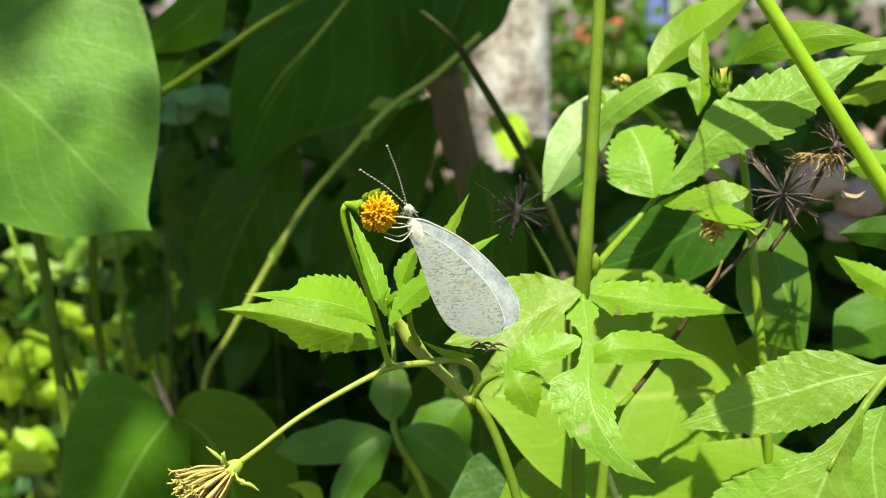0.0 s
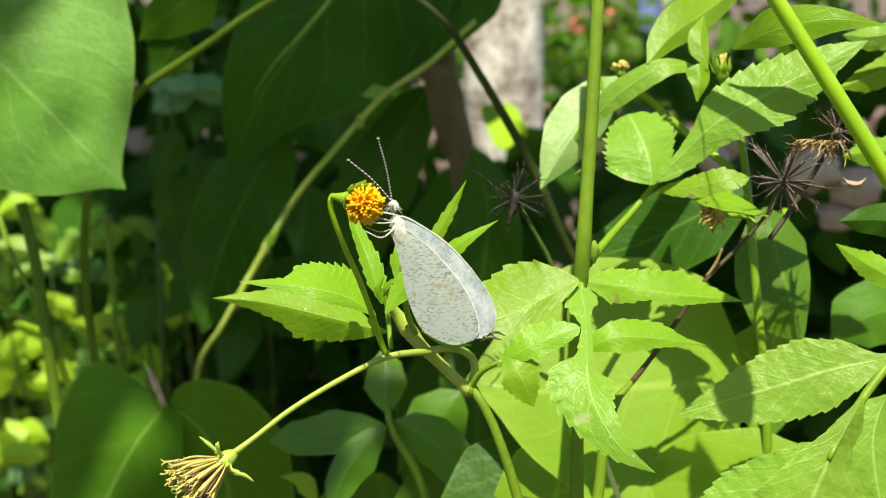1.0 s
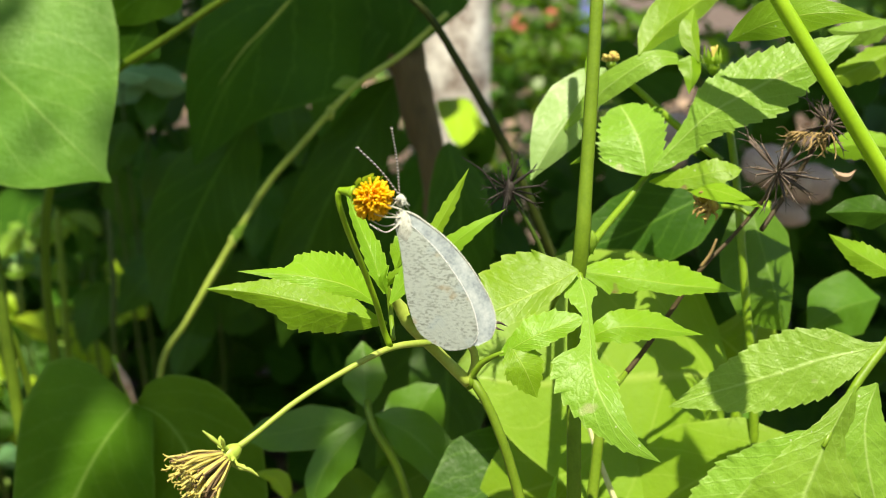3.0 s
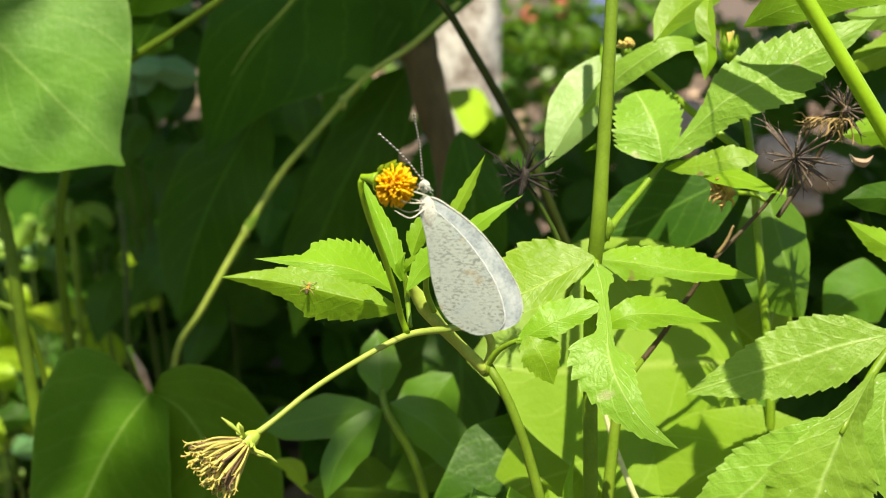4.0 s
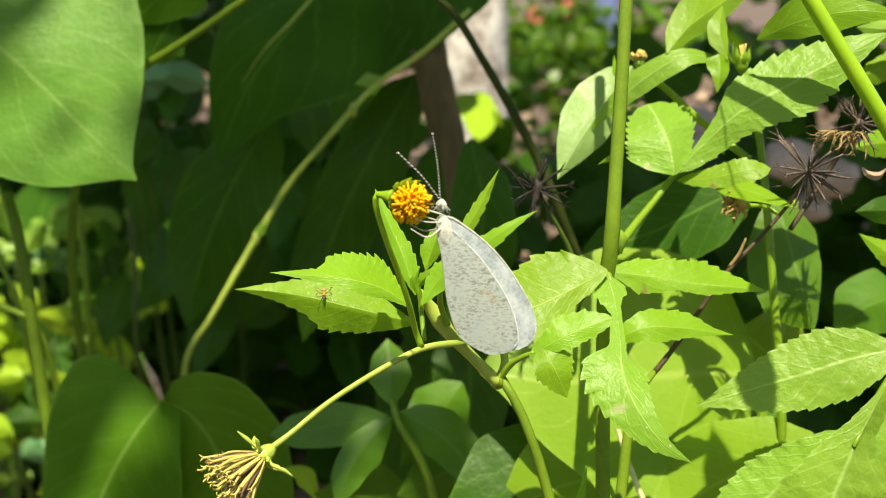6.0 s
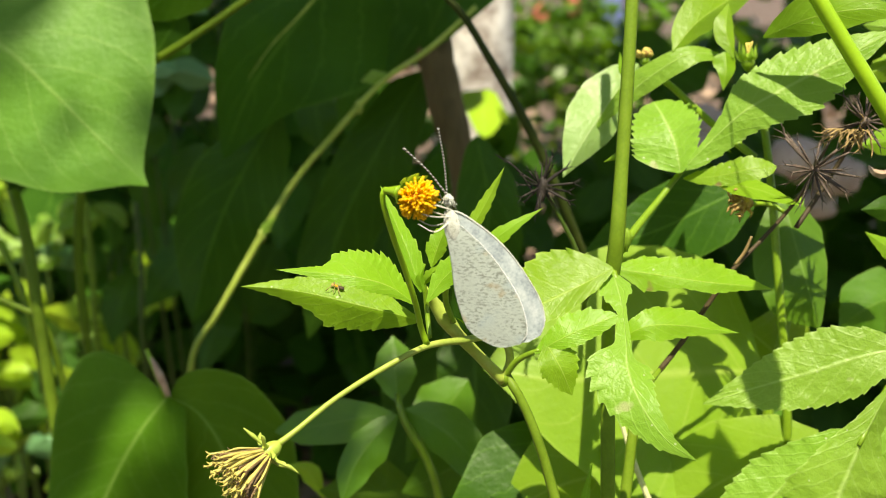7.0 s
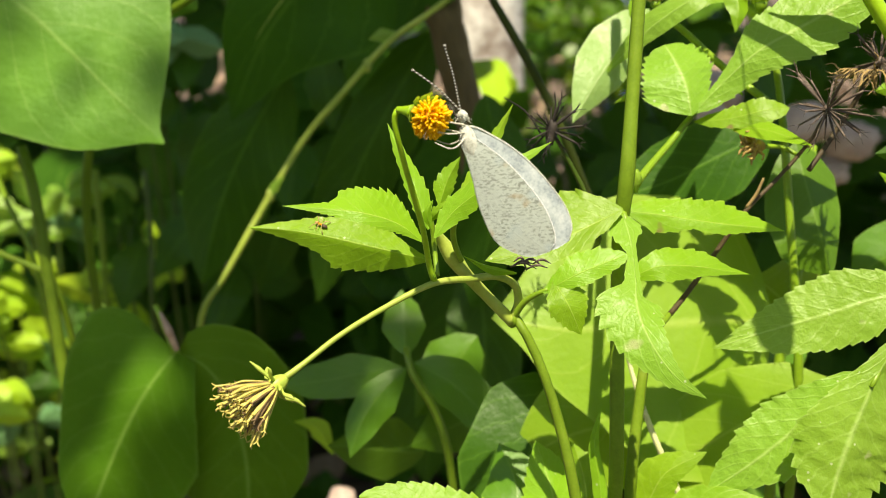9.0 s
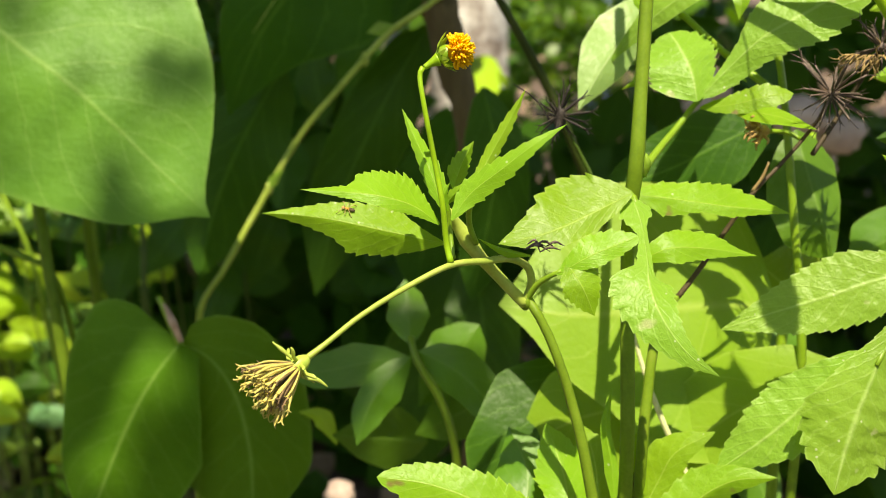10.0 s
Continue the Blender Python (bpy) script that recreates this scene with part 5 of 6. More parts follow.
def seed_head(parent, centre, n, length, rng, mat, barbs=2, squash=1.0, face=None, thick=1.0, jitter=0.24):
    part_core = part("core", ball(centre, 0.0008, 0.0008, 0.0008, 6, 8), mat, parent)
    me = mesh_of("seed", spike(length, 0.00012 * thick, 0.00026 * thick, barbs, 5), mat)
    face = face or -AWAY
    for i in range(n):
        z = 1 - 1.7 * (i + 0.5) / n
        r, a = math.sqrt(max(0, 1 - z * z)), i * 2.39996
        d = face * z * squash + (SIDE * math.cos(a) + RISE * math.sin(a)) * r + Vector((rng.gauss(0, jitter), rng.gauss(0, jitter), rng.gauss(0, jitter)))
        piece("seed", me, aim(centre, d, rng.uniform(0, 360), rng.uniform(0.45, 1.15)), parent)


def dry_weeds():
    rng = random.Random(17)
    pl = thing("dry_weed", root_of((28.4, 175.2, -53.6)), "dried weed with spiky black-brown seed heads", "plant")
    part("stem", tube([(60.9, 169.9, 9.6), (60.5, 174.2, 5.8), (58.9, 176.5, 2.6), (54.2, 176.8, -2.7), (49.0, 175.9, -7.6), (45.1, 178.3, -14.2), (38.7, 178.5, -23.4), (35.6, 178.7, -27.3)],
                      [0.3, 0.32, 0.35, 0.38, 0.42, 0.45, 0.5, 0.55], 40, 8, 0.12), BROWN, pl)
    part("lower_stem", tube([Vector(q) for q in rooted([(35.8, 178.7, -27.0), (32.6, 177.7, -30.5), (30.4, 176.5, -37.0), (29.5, 176.5, -44.7), (28.5, 176.3, -54.0)])], [0.00055, 0.0008, 0.00095, 0.00105, 0.0011, 0.0013, 0.0015], 40, 9, 0.08, True), OLIVE, pl, "olive lower stem")
    part("stub", tube([(48.8, 175.9, -7.4), (50.2, 174.8, -5.0), (51.1, 173.7, -2.1)], [0.32, 0.32, 0.22], 8, 7), NEEDLE_TAN, pl)
    h = part("seed_head", ball(at((60.3, 168.8, 9.7)), 0.0009, 0.0009, 0.0009, 6, 8), NEEDLE, pl, "open head of dark needle seeds")
    seed_head(h, at((60.3, 168.8, 9.7)), 34, 0.0072, rng, NEEDLE, thick=0.78, jitter=0.38)
    h = part("seed_head", ball(at((72.0, 173.8, 18.9)), 0.0009, 0.0009, 0.0009, 6, 8), NEEDLE, pl, "open head of grey-brown seeds and curled bracts")
    seed_head(h, at((72.0, 173.8, 18.9)), 26, 0.0058, rng, NEEDLE, thick=0.72, jitter=0.55)
    tan = mesh_of("dry_bract", tube([(0, 0, 0), (0.0004, 0, 0.0016), (-0.0002, 0.0004, 0.0034), (0.0005, 0, 0.0048)], [0.00012, 0.00014, 0.00013, 0.00006], 8, 5, 0.3, True), NEEDLE_TAN)
    for k in range(36):
        d = Vector((rng.gauss(-0.6, 0.9), rng.gauss(0, 0.5), rng.gauss(-0.8, 0.6)))
        piece("dry_bract", tan, aim(at((70.5, 173.8, 17.4)) + SIDE * rng.uniform(-0.005, 0.003), d, rng.uniform(0, 360), rng.uniform(0.5, 1.1)), h)
    part("stem", tube([(72.0, 173.8, 18.9), (70.9, 178.2, 14.2), (66.6, 180.6, 5.9), (61.4, 178.5, -0.4)], [0.4, 0.45, 0.5, 0.5], 16, 7), BROWN, pl)
    # withered orange-brown flower
    h = part("withered_flower", ball(at((52.2, 179.3, 4.0)), 0.0014, 0.0012, 0.0012, 6, 8, 0.2), RUST, pl, "withered rust-brown flower")
    me = mesh_of("petal", tube([(0, 0, 0), (0.0003, 0, 0.0015), (-0.0004, 0.0003, 0.003), (0.0004, 0, 0.0042)], [0.0003, 0.00042, 0.0004, 0.0001], 6, 5, 0, True), RUST)
    for k in range(34):
        d = Vector((rng.gauss(-1.2, 0.7), rng.gauss(-0.3, 0.7), rng.gauss(0, 0.55)))
        piece("petal", me, aim(at((52.2, 179.3, 4.0)), d, rng.uniform(0, 360), rng.uniform(0.6, 1.1)), h)
    part("stem", tube([(52.5, 179.2, 4.0), (57.1, 180.0, 3.8), (59.1, 178.8, 2.5)], [0.5, 0.4, 0.4], 10, 7), STEM, pl)
    part("dry_leaf", blade([(72.9, 174.0, 10.9), (73.7, 172.6, 9.5), (75.7, 173.0, 9.4), (77.4, 174.0, 10.7)], [(0.3, 0.8, 0.6), (0.6, 0.7, 0.9)], (1.4, 1.1), 0), TERRA, pl, "curled tan dry leaf")
    # dark head in the shade; part of that shade is in its seeds' colour
    pd = thing("dry_stalk", root_of((22.7, 187.8, -8.8)), "dead stalk with a dark shaggy seed head, its shade in the colour", "plant")
    part("stem", tube([Vector(q) for q in rooted([(14.2, 184.3, 7.5), (16.3, 185.1, 4.5), (18.5, 186.0, 0.8), (21.5, 188.0, -4.3), (24.8, 191.0, -12.3), (27.0, 206.0, -17.0), (30.0, 226.0, -36.0)])], [0.0004, 0.0004, 0.0004, 0.0005, 0.0006, 0.0006, 0.0007, 0.0008, 0.001], 24, 7, 0.1, True), DARK_STALK, pd)
    h = part("seed_head", ball(at((14.3, 183.1, 6.6)), 0.0011, 0.0011, 0.0024, 8, 9, 0.5), SHADED_SEED, pd, "dark shaggy head of seeds with shade in their colour")
    seed_head(h, at((14.1, 183.1, 7.2)), 28, 0.0056, rng, SHADED_SEED, 3, thick=0.7, jitter=1.1, face=-RISE * 0.5 - AWAY * 0.5)
    for a, b in (((5.3, 182.8, 13.2), (12.7, 183.2, 5.9)), ((14.7, 182.1, 14.2), (14.1, 183.1, 7.4)), ((19.0, 181.8, 10.5), (14.3, 183.1, 7.6))):
        part("twig", tube([a, Vector(a).lerp(Vector(b), 0.5) + Vector((0.6, 0, 0.8)), b], [0.10, 0.18, 0.2], 10, 6, 0.4), SHADED_SEED, pd)
    # pale reed
    re = thing("pale_reed", root_of((41.5, 189.1, -68.7)), "thin pale straw stalk", "reed")
    part("stem", tube([Vector(q) for q in rooted([(29.3, 189.4, -32.0), (32.4, 188.6, -43.3), (35.5, 188.1, -51.8), (38.6, 188.6, -58.8), (42.3, 189.0, -68.7)])], [0.0003, 0.0005, 0.0006, 0.0006, 0.0007, 0.0008, 0.001], 24, 7, 0, True), REED, re)


def right_weed():
    pl = thing("broad_toothed_weed", root_of((89.6, 169.5, -19.0)), "weed with broad toothed pale green compound leaves", "plant")
    part("petiole", tube([(88.4, 167.5, -10.8), (80.4, 167.9, -20.2), (74.9, 167.0, -26.5), (71.2, 166.0, -31.3), (66.1, 163.0, -37.9)], [0.9, 0.9, 0.8, 0.7, 0.4], 20, 8), STEM, pl)
    part("stem", tube([Vector(q) for q in rooted([(89.0, 170.0, 7.3), (88.4, 167.5, -10.8), (90.5, 169.1, -33.1)])], [0.001, 0.0012, 0.0013, 0.0014, 0.0016], 16, 8, 0, True), STEM, pl)
    leaf(pl, [(81.7, 166.7, -20.1), (75.9, 168.1, -21.9), (68.9, 169.7, -23.8), (61.4, 171.3, -26.5), (52.0, 174.1, -29.8), (43.0, 175.8, -33.0)], [(0.12, 1.0, 1.0), (0.22, 3.6, 4.4), (0.38, 6.4, 6.6), (0.55, 6.2, 5.8), (0.72, 4.6, 4.0), (0.88, 2.0, 1.8)], (-0.35, 0.45), 19, PALE, 0.1, quilt=0.045)
    leaf(pl, [(66.0, 167.0, -36.0), (58.3, 168.0, -43.5), (49.4, 170.0, -51.9), (41.0, 173.0, -59.0)], [(0.05, 3.2, 1.8), (0.25, 6.0, 4.6), (0.45, 6.2, 6.0), (0.65, 5.2, 5.6), (0.85, 2.6, 3.0)], (-0.3, 0.45), 15, PALE, 0.1, quilt=0.045)
    leaf(pl, [(72.8, 164.9, -27.7), (66.1, 163.0, -38.2), (60.8, 160.9, -48.4), (57.2, 159.9, -59.5)], [(0.05, 1.5, 0.8), (0.25, 6.0, 2.6), (0.45, 10.5, 6.0), (0.65, 12.0, 9.5), (0.85, 8.0, 6.0)], (0.25, 0.2), 17, PALE, 0.1, quilt=0.045)
    leaf(pl, [(77.2, 165.7, -27.4), (74.5, 164.7, -34.1), (74.4, 163.4, -41.6), (76.6, 163.1, -51.4)], [(0.1, 2, 3), (0.4, 6, 4.5), (0.7, 5, 5)], (0.2, 0.3), 13, PALE, 0.12)
    leaf(pl, [(80.3, 165.9, -8.2), (73.6, 166.5, -4.5), (68.7, 166.9, -1.2)], [(0.2, 2.4, 2.6), (0.5, 2.2, 2.6), (0.8, 1.0, 1.0)], (0.3, 0.4), 9, FRESH, 0.12)
    leaf(pl, [(91.3, 183.2, 2.7), (83.8, 183.8, 3.3), (76.7, 184.3, 3.0)], [(0.3, 3.4, 3.6), (0.7, 2.4, 2.4)], (0.5, 0.4), 0, DEEP)


def back_leaves():
    pl = thing("broad_leaved_creeper", root_of((66.7, 209.6, -77.3)), "creeper with broad smooth bright green leaves", "creeper")
    part("stem", tube([Vector(q) for q in rooted([(76.7, 211.8, 6.3), (73.2, 209.2, -17.4), (68.5, 209.0, -42.2), (68.1, 212.9, -78.5)])], [0.0008, 0.0011, 0.0012, 0.0013, 0.0015, 0.0018], 24, 8, 0, True), STEM, pl)
    leaf(pl, [(66.5, 207.1, -31.9), (52.6, 204.7, -31.3), (36.6, 204.5, -32.3), (19.8, 205.8, -33.4), (5.6, 209.1, -31.2)], [(0.03, 10, 10), (0.12, 24, 22), (0.3, 32, 27), (0.5, 30, 28), (0.7, 17, 24), (0.87, 5.0, 16)], (-0.3, 0.35), 0, BROAD, wave=0.04, quilt=0.01)
    leaf(pl, [(71.6, 190.3, -41.5), (60.5, 192.0, -47.6), (47.4, 194.9, -56.4), (34.0, 197.6, -70.1)], [(0.1, 5, 6), (0.35, 10, 11), (0.7, 8, 9)], (-0.3, 0.4), 0, BROAD, wave=0.06, quilt=0.01)
    # glossy_leaf, darker than the broad leaves round it, stands in for shade here
    leaf(pl, [(69.6, 204.2, 6.4), (70.9, 201.6, -2.5), (72.7, 198.9, -12.0), (75.4, 198.6, -21.5)], [(0.08, 4, 4), (0.3, 7.4, 8.0), (0.55, 6.2, 9.6), (0.8, 3.4, 8.6), (0.94, 1.4, 4)], (0.3, 0.25), 0, GLOSSY, wave=0.05, quilt=0.02, label="rounded leaf with a spiky shadow on it")
    leaf(pl, [(64.0, 212.0, -22.5), (70.2, 211.6, -27.6), (77.3, 213.2, -35.5)], [(0.3, 12, 12), (0.7, 9, 9)], (0.2, 0.2), 0, BROAD)
    for x, y, d, a, l in ((905, 820, 250, 200, 26), (1010, 880, 244, 250, 24), (1150, 880, 238, 300, 24), (770, 905, 262, 170, 26), (1310, 905, 236, 290, 22), (860, 700, 258, 230, 26), (1400, 640, 240, 260, 22)):
        k = d / 1681.3
        c = Vector(((x - 820) * k, d, (430 - y) * k))
        w = Vector((math.cos(radians(a)), -0.35, math.sin(radians(a))))
        leaf(pl, [c, c + w * l * 0.4, c + w * l], [(0.1, l * 0.18, l * 0.18), (0.35, l * 0.34, l * 0.34), (0.7, l * 0.24, l * 0.24)], (0.2, 0.2), 0, GLOSSY, quilt=0.01)
    leaf(pl, [(22.9, 216.9, -45.6), (17.0, 212.2, -55.0), (11.5, 208.7, -66.8), (5.0, 206.0, -83.5)], [(0.05, 6, 6), (0.25, 12, 13), (0.6, 13, 14), (0.85, 7, 8)], (0.2, 0.3), 0, DEEP, wave=0.06, quilt=0.01)
    # deep_leaf green puts the shade of the leaves above into this one's colour
    leaf(pl, [(72.5, 223.9, 10.8), (60.2, 223.4, 4.9), (47.3, 225.4, -1.5), (31.8, 228.8, -6.1)], [(0.1, 5, 6), (0.3, 9.5, 9.5), (0.6, 10, 9), (0.85, 5, 5)], (-0.2, 0.3), 0, DEEP, wave=0.05, quilt=0.01)
    leaf(pl, [(111.6, 227.5, -16.3), (100.9, 225.9, -18.9), (93.3, 227.5, -24.3)], [(0.3, 8, 8), (0.7, 7, 7)], (0.1, 0.3), 0, GLOSSY, wave=0.05, quilt=0.01)
    leaf(pl, [(62.2, 206.0, -44.3), (49.6, 205.0, -48.9), (35.2, 206.0, -52.7), (22.1, 208.0, -56.7), (10.3, 212.0, -63.9)], [(0.06, 5, 5), (0.25, 13, 12), (0.5, 15, 14), (0.75, 11, 11), (0.92, 4, 4)], (-0.2, 0.3), 0, BROAD, wave=0.05, quilt=0.01)
    # low leaves round the stems
    lo = thing("low_toothed_weed", root_of((9.2, 171.0, -75.1)), "low weed with toothed leaves round the stems", "weed")
    part("stem", tube([Vector(q) for q in rooted([(15.0, 179.8, -68.2), (15.2, 179.7, -71.9), (15.5, 179.3, -78.4)])], [0.0008, 0.001, 0.001, 0.001, 0.0012], 12, 7, 0, True), STEM, lo)
    leaf(lo, [(6.8, 156.2, -64.6), (-2.7, 156.1, -58.8), (-11.9, 157.0, -55.3), (-20.6, 157.6, -54.0)], [(0.15, 4.0, 4.0), (0.4, 5.4, 4.6), (0.65, 4.6, 3.6), (0.88, 2.4, 2.0), (0.97, 1.2, 1.0)], (-0.1, 0.6), 16, FRESH, 0.14)
    leaf(lo, [(13.3, 171.0, -67.9), (14.2, 175.7, -62.0), (13.1, 179.3, -56.6), (11.4, 182.0, -51.2)], [(0.2, 4, 4), (0.5, 5.5, 5.5), (0.8, 3, 3)], (0.3, 0.5), 10, FRESH, 0.14)
    leaf(lo, [(17.9, 172.8, -69.6), (20.1, 176.2, -64.4), (20.3, 179.9, -57.9), (18.7, 182.6, -51.9)], [(0.2, 4, 4), (0.5, 5, 4.6), (0.8, 3, 3)], (0.6, 0.2), 10, FRESH, 0.14)
    leaf(lo, [(4.2, 180.3, -74.1), (8.1, 184.9, -67.0), (8.5, 188.5, -61.2), (5.6, 192.5, -54.2)], [(0.2, 5, 5), (0.5, 7, 7), (0.8, 4, 4)], (0.5, 0.2), 0, GLOSSY)
    leaf(lo, [(27.2, 176.5, -70.1), (31.6, 176.7, -61.5), (34.4, 175.5, -55.9), (41.6, 174.1, -51.6)], [(0.25, 2.6, 2.6), (0.55, 3.6, 3.2), (0.8, 2.0, 2.0)], (1.0, -0.4), 9, FRESH, 0.14, label="curled toothed leaf")
    leaf(lo, [(29.3, 171.9, -71.6), (36.2, 170.6, -63.9), (43.0, 169.2, -59.5), (50.6, 167.6, -58.6)], [(0.25, 4, 4), (0.55, 4.4, 3.6), (0.8, 2.0, 2.0)], (0.5, 0.3), 9, FRESH, 0.14)
    leaf(lo, [(21.7, 169.5, -64.4), (21.2, 169.9, -56.3), (20.2, 170.2, -49.2), (21.5, 170.5, -42.3)], [(0.3, 1.3, 1.3), (0.7, 0.9, 0.9)], (0.5, 0.3), 0, FRESH)

    # the dim low plant in the half-shade
    dp = thing("oval_leaved_weed", root_of((-2.4, 239.4, -69.1)), "weed with oval dark green leaves in half shade", "weed")
    part("stem", tube([Vector(q) for q in rooted([(-12.7, 239.6, -42.0), (-11.7, 236.9, -46.9), (-5.6, 236.4, -57.5), (-2.1, 236.9, -69.6)])], [0.0007, 0.0009, 0.001, 0.001, 0.0012, 0.0014], 20, 8, 0, True), STEM, dp)
    leaf(dp, [(-12.7, 239.6, -44.2), (-13.4, 242.1, -36.9), (-14.0, 247.1, -28.2)], [(0.15, 3, 3), (0.4, 5.6, 5.6), (0.75, 4.0, 4.0)], (0.2, 0.3), 0, GLOSSY, quilt=0.01)
    leaf(dp, [(-12.7, 235.9, -46.3), (-18.1, 233.8, -51.2), (-23.3, 231.6, -58.1), (-26.2, 230.6, -66.9)], [(0.15, 3, 2.5), (0.4, 5.6, 4.4), (0.75, 4.0, 3.4)], (0.1, 0.4), 0, GLOSSY, quilt=0.01)
    leaf(dp, [(-11.0, 238.1, -45.5), (-1.8, 235.1, -50.0), (6.2, 233.0, -57.7), (11.1, 232.6, -65.7)], [(0.12, 4, 3), (0.35, 6.4, 6.0), (0.7, 5.0, 5.0)], (0.4, 0.2), 0, GLOSSY, quilt=0.01)
    leaf(dp, [(-13.9, 243.1, -47.2), (-24.1, 245.0, -49.2), (-33.4, 246.8, -51.2), (-44.4, 250.0, -53.3)], [(0.15, 3, 3), (0.4, 5.4, 5.4), (0.8, 4.0, 4.0)], (-0.3, 0.4), 0, GLOSSY, quilt=0.01)
    leaf(dp, [(-32.3, 258.4, -73.4), (-36.8, 258.9, -65.9), (-42.8, 259.3, -64.4)], [(0.5, 3, 3)], (0.3, 0.2), 0, LIME)


# ---- the butterfly and the ant ----
def wing_material(name, under):
    m, nodes, links, bsdf = nodes_of(name)
    uv = nodes.new("ShaderNodeUVMap").outputs[0]
    sep = nodes.new("ShaderNodeSeparateXYZ")
    links.new(uv, sep.inputs[0])
    across = math_node(nodes, links, "MULTIPLY_ADD", sep.outputs[1], 2.0, -1.0)
    q = math_node(nodes, links, "MULTIPLY", across, 4.5)
    tri = math_node(nodes, links, "ABSOLUTE", math_node(nodes, links, "SUBTRACT", math_node(nodes, links, "FRACT", q), 0.5))
    vein = math_node(nodes, links, "SUBTRACT", 1.0, math_node(nodes, links, "MULTIPLY", tri, 14.0), clamp=True)
    col = mix_node(nodes, links, math_node(nodes, links, "MULTIPLY", vein, 0.10), (0.385, 0.435, 0.395) if under else (0.82, 0.83, 0.82), (0.34, 0.37, 0.35) if under else (0.64, 0.66, 0.66))
    if under:
        tc = nodes.new("ShaderNodeTexCoord").outputs["Object"]
        mp = nodes.new("ShaderNodeMapping")
        mp.inputs["Rotation"].default_value = (0, radians(-18), 0)
        mp.inputs["Scale"].default_value = (0.5, 1, 1.35)
        links.new(tc, mp.inputs[0])
        streak = noise_node(nodes, links, 3500.0, 2, 0.5, mp.outputs[0])
        patch = math_node(nodes, links, "MULTIPLY_ADD", noise_node(nodes, links, 420.0, 2, 0.5), 2.8, -0.6, clamp=True)
        stroke = math_node(nodes, links, "MULTIPLY", math_node(nodes, links, "MULTIPLY_ADD", streak, 12.0, -6.1, clamp=True), patch)
        col = mix_node(nodes, links, math_node(nodes, links, "MULTIPLY", stroke, 0.78), col, (0.15, 0.165, 0.14))
        ochre = noise_node(nodes, links, 330.0, 2, 0.5)
        col = mix_node(nodes, links, math_node(nodes, links, "MULTIPLY", math_node(nodes, links, "MULTIPLY_ADD", ochre, 11.0, -6.6, clamp=True), 0.55), col, (0.33, 0.24, 0.11))
        slate = noise_node(nodes, links, 190.0, 2, 0.5)
        col = mix_node(nodes, links, math_node(nodes, links, "MULTIPLY", math_node(nodes, links, "MULTIPLY_ADD", slate, 8.0, -4.5, clamp=True), 0.45), col, (0.27, 0.36, 0.42))
    links.new(col, bsdf.inputs["Base Color"])
    bsdf.inputs["Roughness"].default_value, bsdf.inputs["Specular IOR Level"].default_value = 0.6, 0.25
    bsdf.inputs["Sheen Weight"].default_value = 0.2
    bump = nodes.new("ShaderNodeBump")
    bump.inputs["Strength"].default_value, bump.inputs["Distance"].default_value = 0.2, 0.0002
    links.new(math_node(nodes, links, "ADD", vein, noise_node(nodes, links, 4000.0, 2)), bump.inputs["Height"])
    links.new(bump.outputs[0], bsdf.inputs["Normal"])
    back = nodes.new("ShaderNodeBsdfTranslucent")
    links.new(col, back.inputs[0])
    both = nodes.new("ShaderNodeMixShader")
    both.inputs[0].default_value = 0.35
    links.new(bsdf.outputs[0], both.inputs[1])
    links.new(back.outputs[0], both.inputs[2])
    links.new(both.outputs[0], nodes["Material Output"].inputs[0])
    return m


WING = wing_material("white_wing", False)
PLAIN_UNDER = plain("grey_wing", [(0.32, (0.16, 0.19, 0.21)), (0.5, (0.32, 0.37, 0.38)), (0.68, (0.47, 0.51, 0.50))], 420.0, 0.65, 0.3, 0.0002, share=0.25)
UNDER = wing_material("streaked_wing", True)
FUR = plain("grey_fur", [(0.3, (0.16, 0.17, 0.13)), (0.5, (0.42, 0.44, 0.38)), (0.75, (0.62, 0.63, 0.56))], 1500.0, 0.9, 0.9, 0.0003, sheen=0.5)
DARK = plain("dark_scale", [(0.25, (0.02, 0.017, 0.015)), (0.6, (0.05, 0.04, 0.035)), (0.8, (0.09, 0.075, 0.07))], 1500.0, 0.7, 0.4)
DUSK = plain("dusky_scale", [(0.25, (0.16, 0.15, 0.14)), (0.6, (0.30, 0.29, 0.28)), (0.8, (0.5, 0.49, 0.48))], 1500.0, 0.7, 0.4)
def banded_material():
    """Dark feeler with pale rings half a millimetre apart."""
    m, nodes, links, bsdf = nodes_of("banded_feeler")
    wave = nodes.new("ShaderNodeTexWave")
    wave.wave_type, wave.bands_direction = "BANDS", "Z"
    wave.inputs["Scale"].default_value = 760.0
    links.new(nodes.new("ShaderNodeTexCoord").outputs["Object"], wave.inputs["Vector"])
    ring = math_node(nodes, links, "MULTIPLY_ADD", wave.outputs["Fac"], 4.0, -2.6, clamp=True)
    links.new(mix_node(nodes, links, ring, (0.04, 0.035, 0.03), (0.42, 0.42, 0.39)), bsdf.inputs["Base Color"])
    bsdf.inputs["Roughness"].default_value = 0.7
    return m


BANDED = banded_material()
LEG = plain("pale_leg", [(0.25, (0.45, 0.44, 0.36)), (0.6, (0.62, 0.60, 0.52)), (0.8, (0.72, 0.70, 0.64))], 900.0, 0.7, 0.3)
HIP = Vector((0.0002, 0, -0.0018))
K = 0.0771


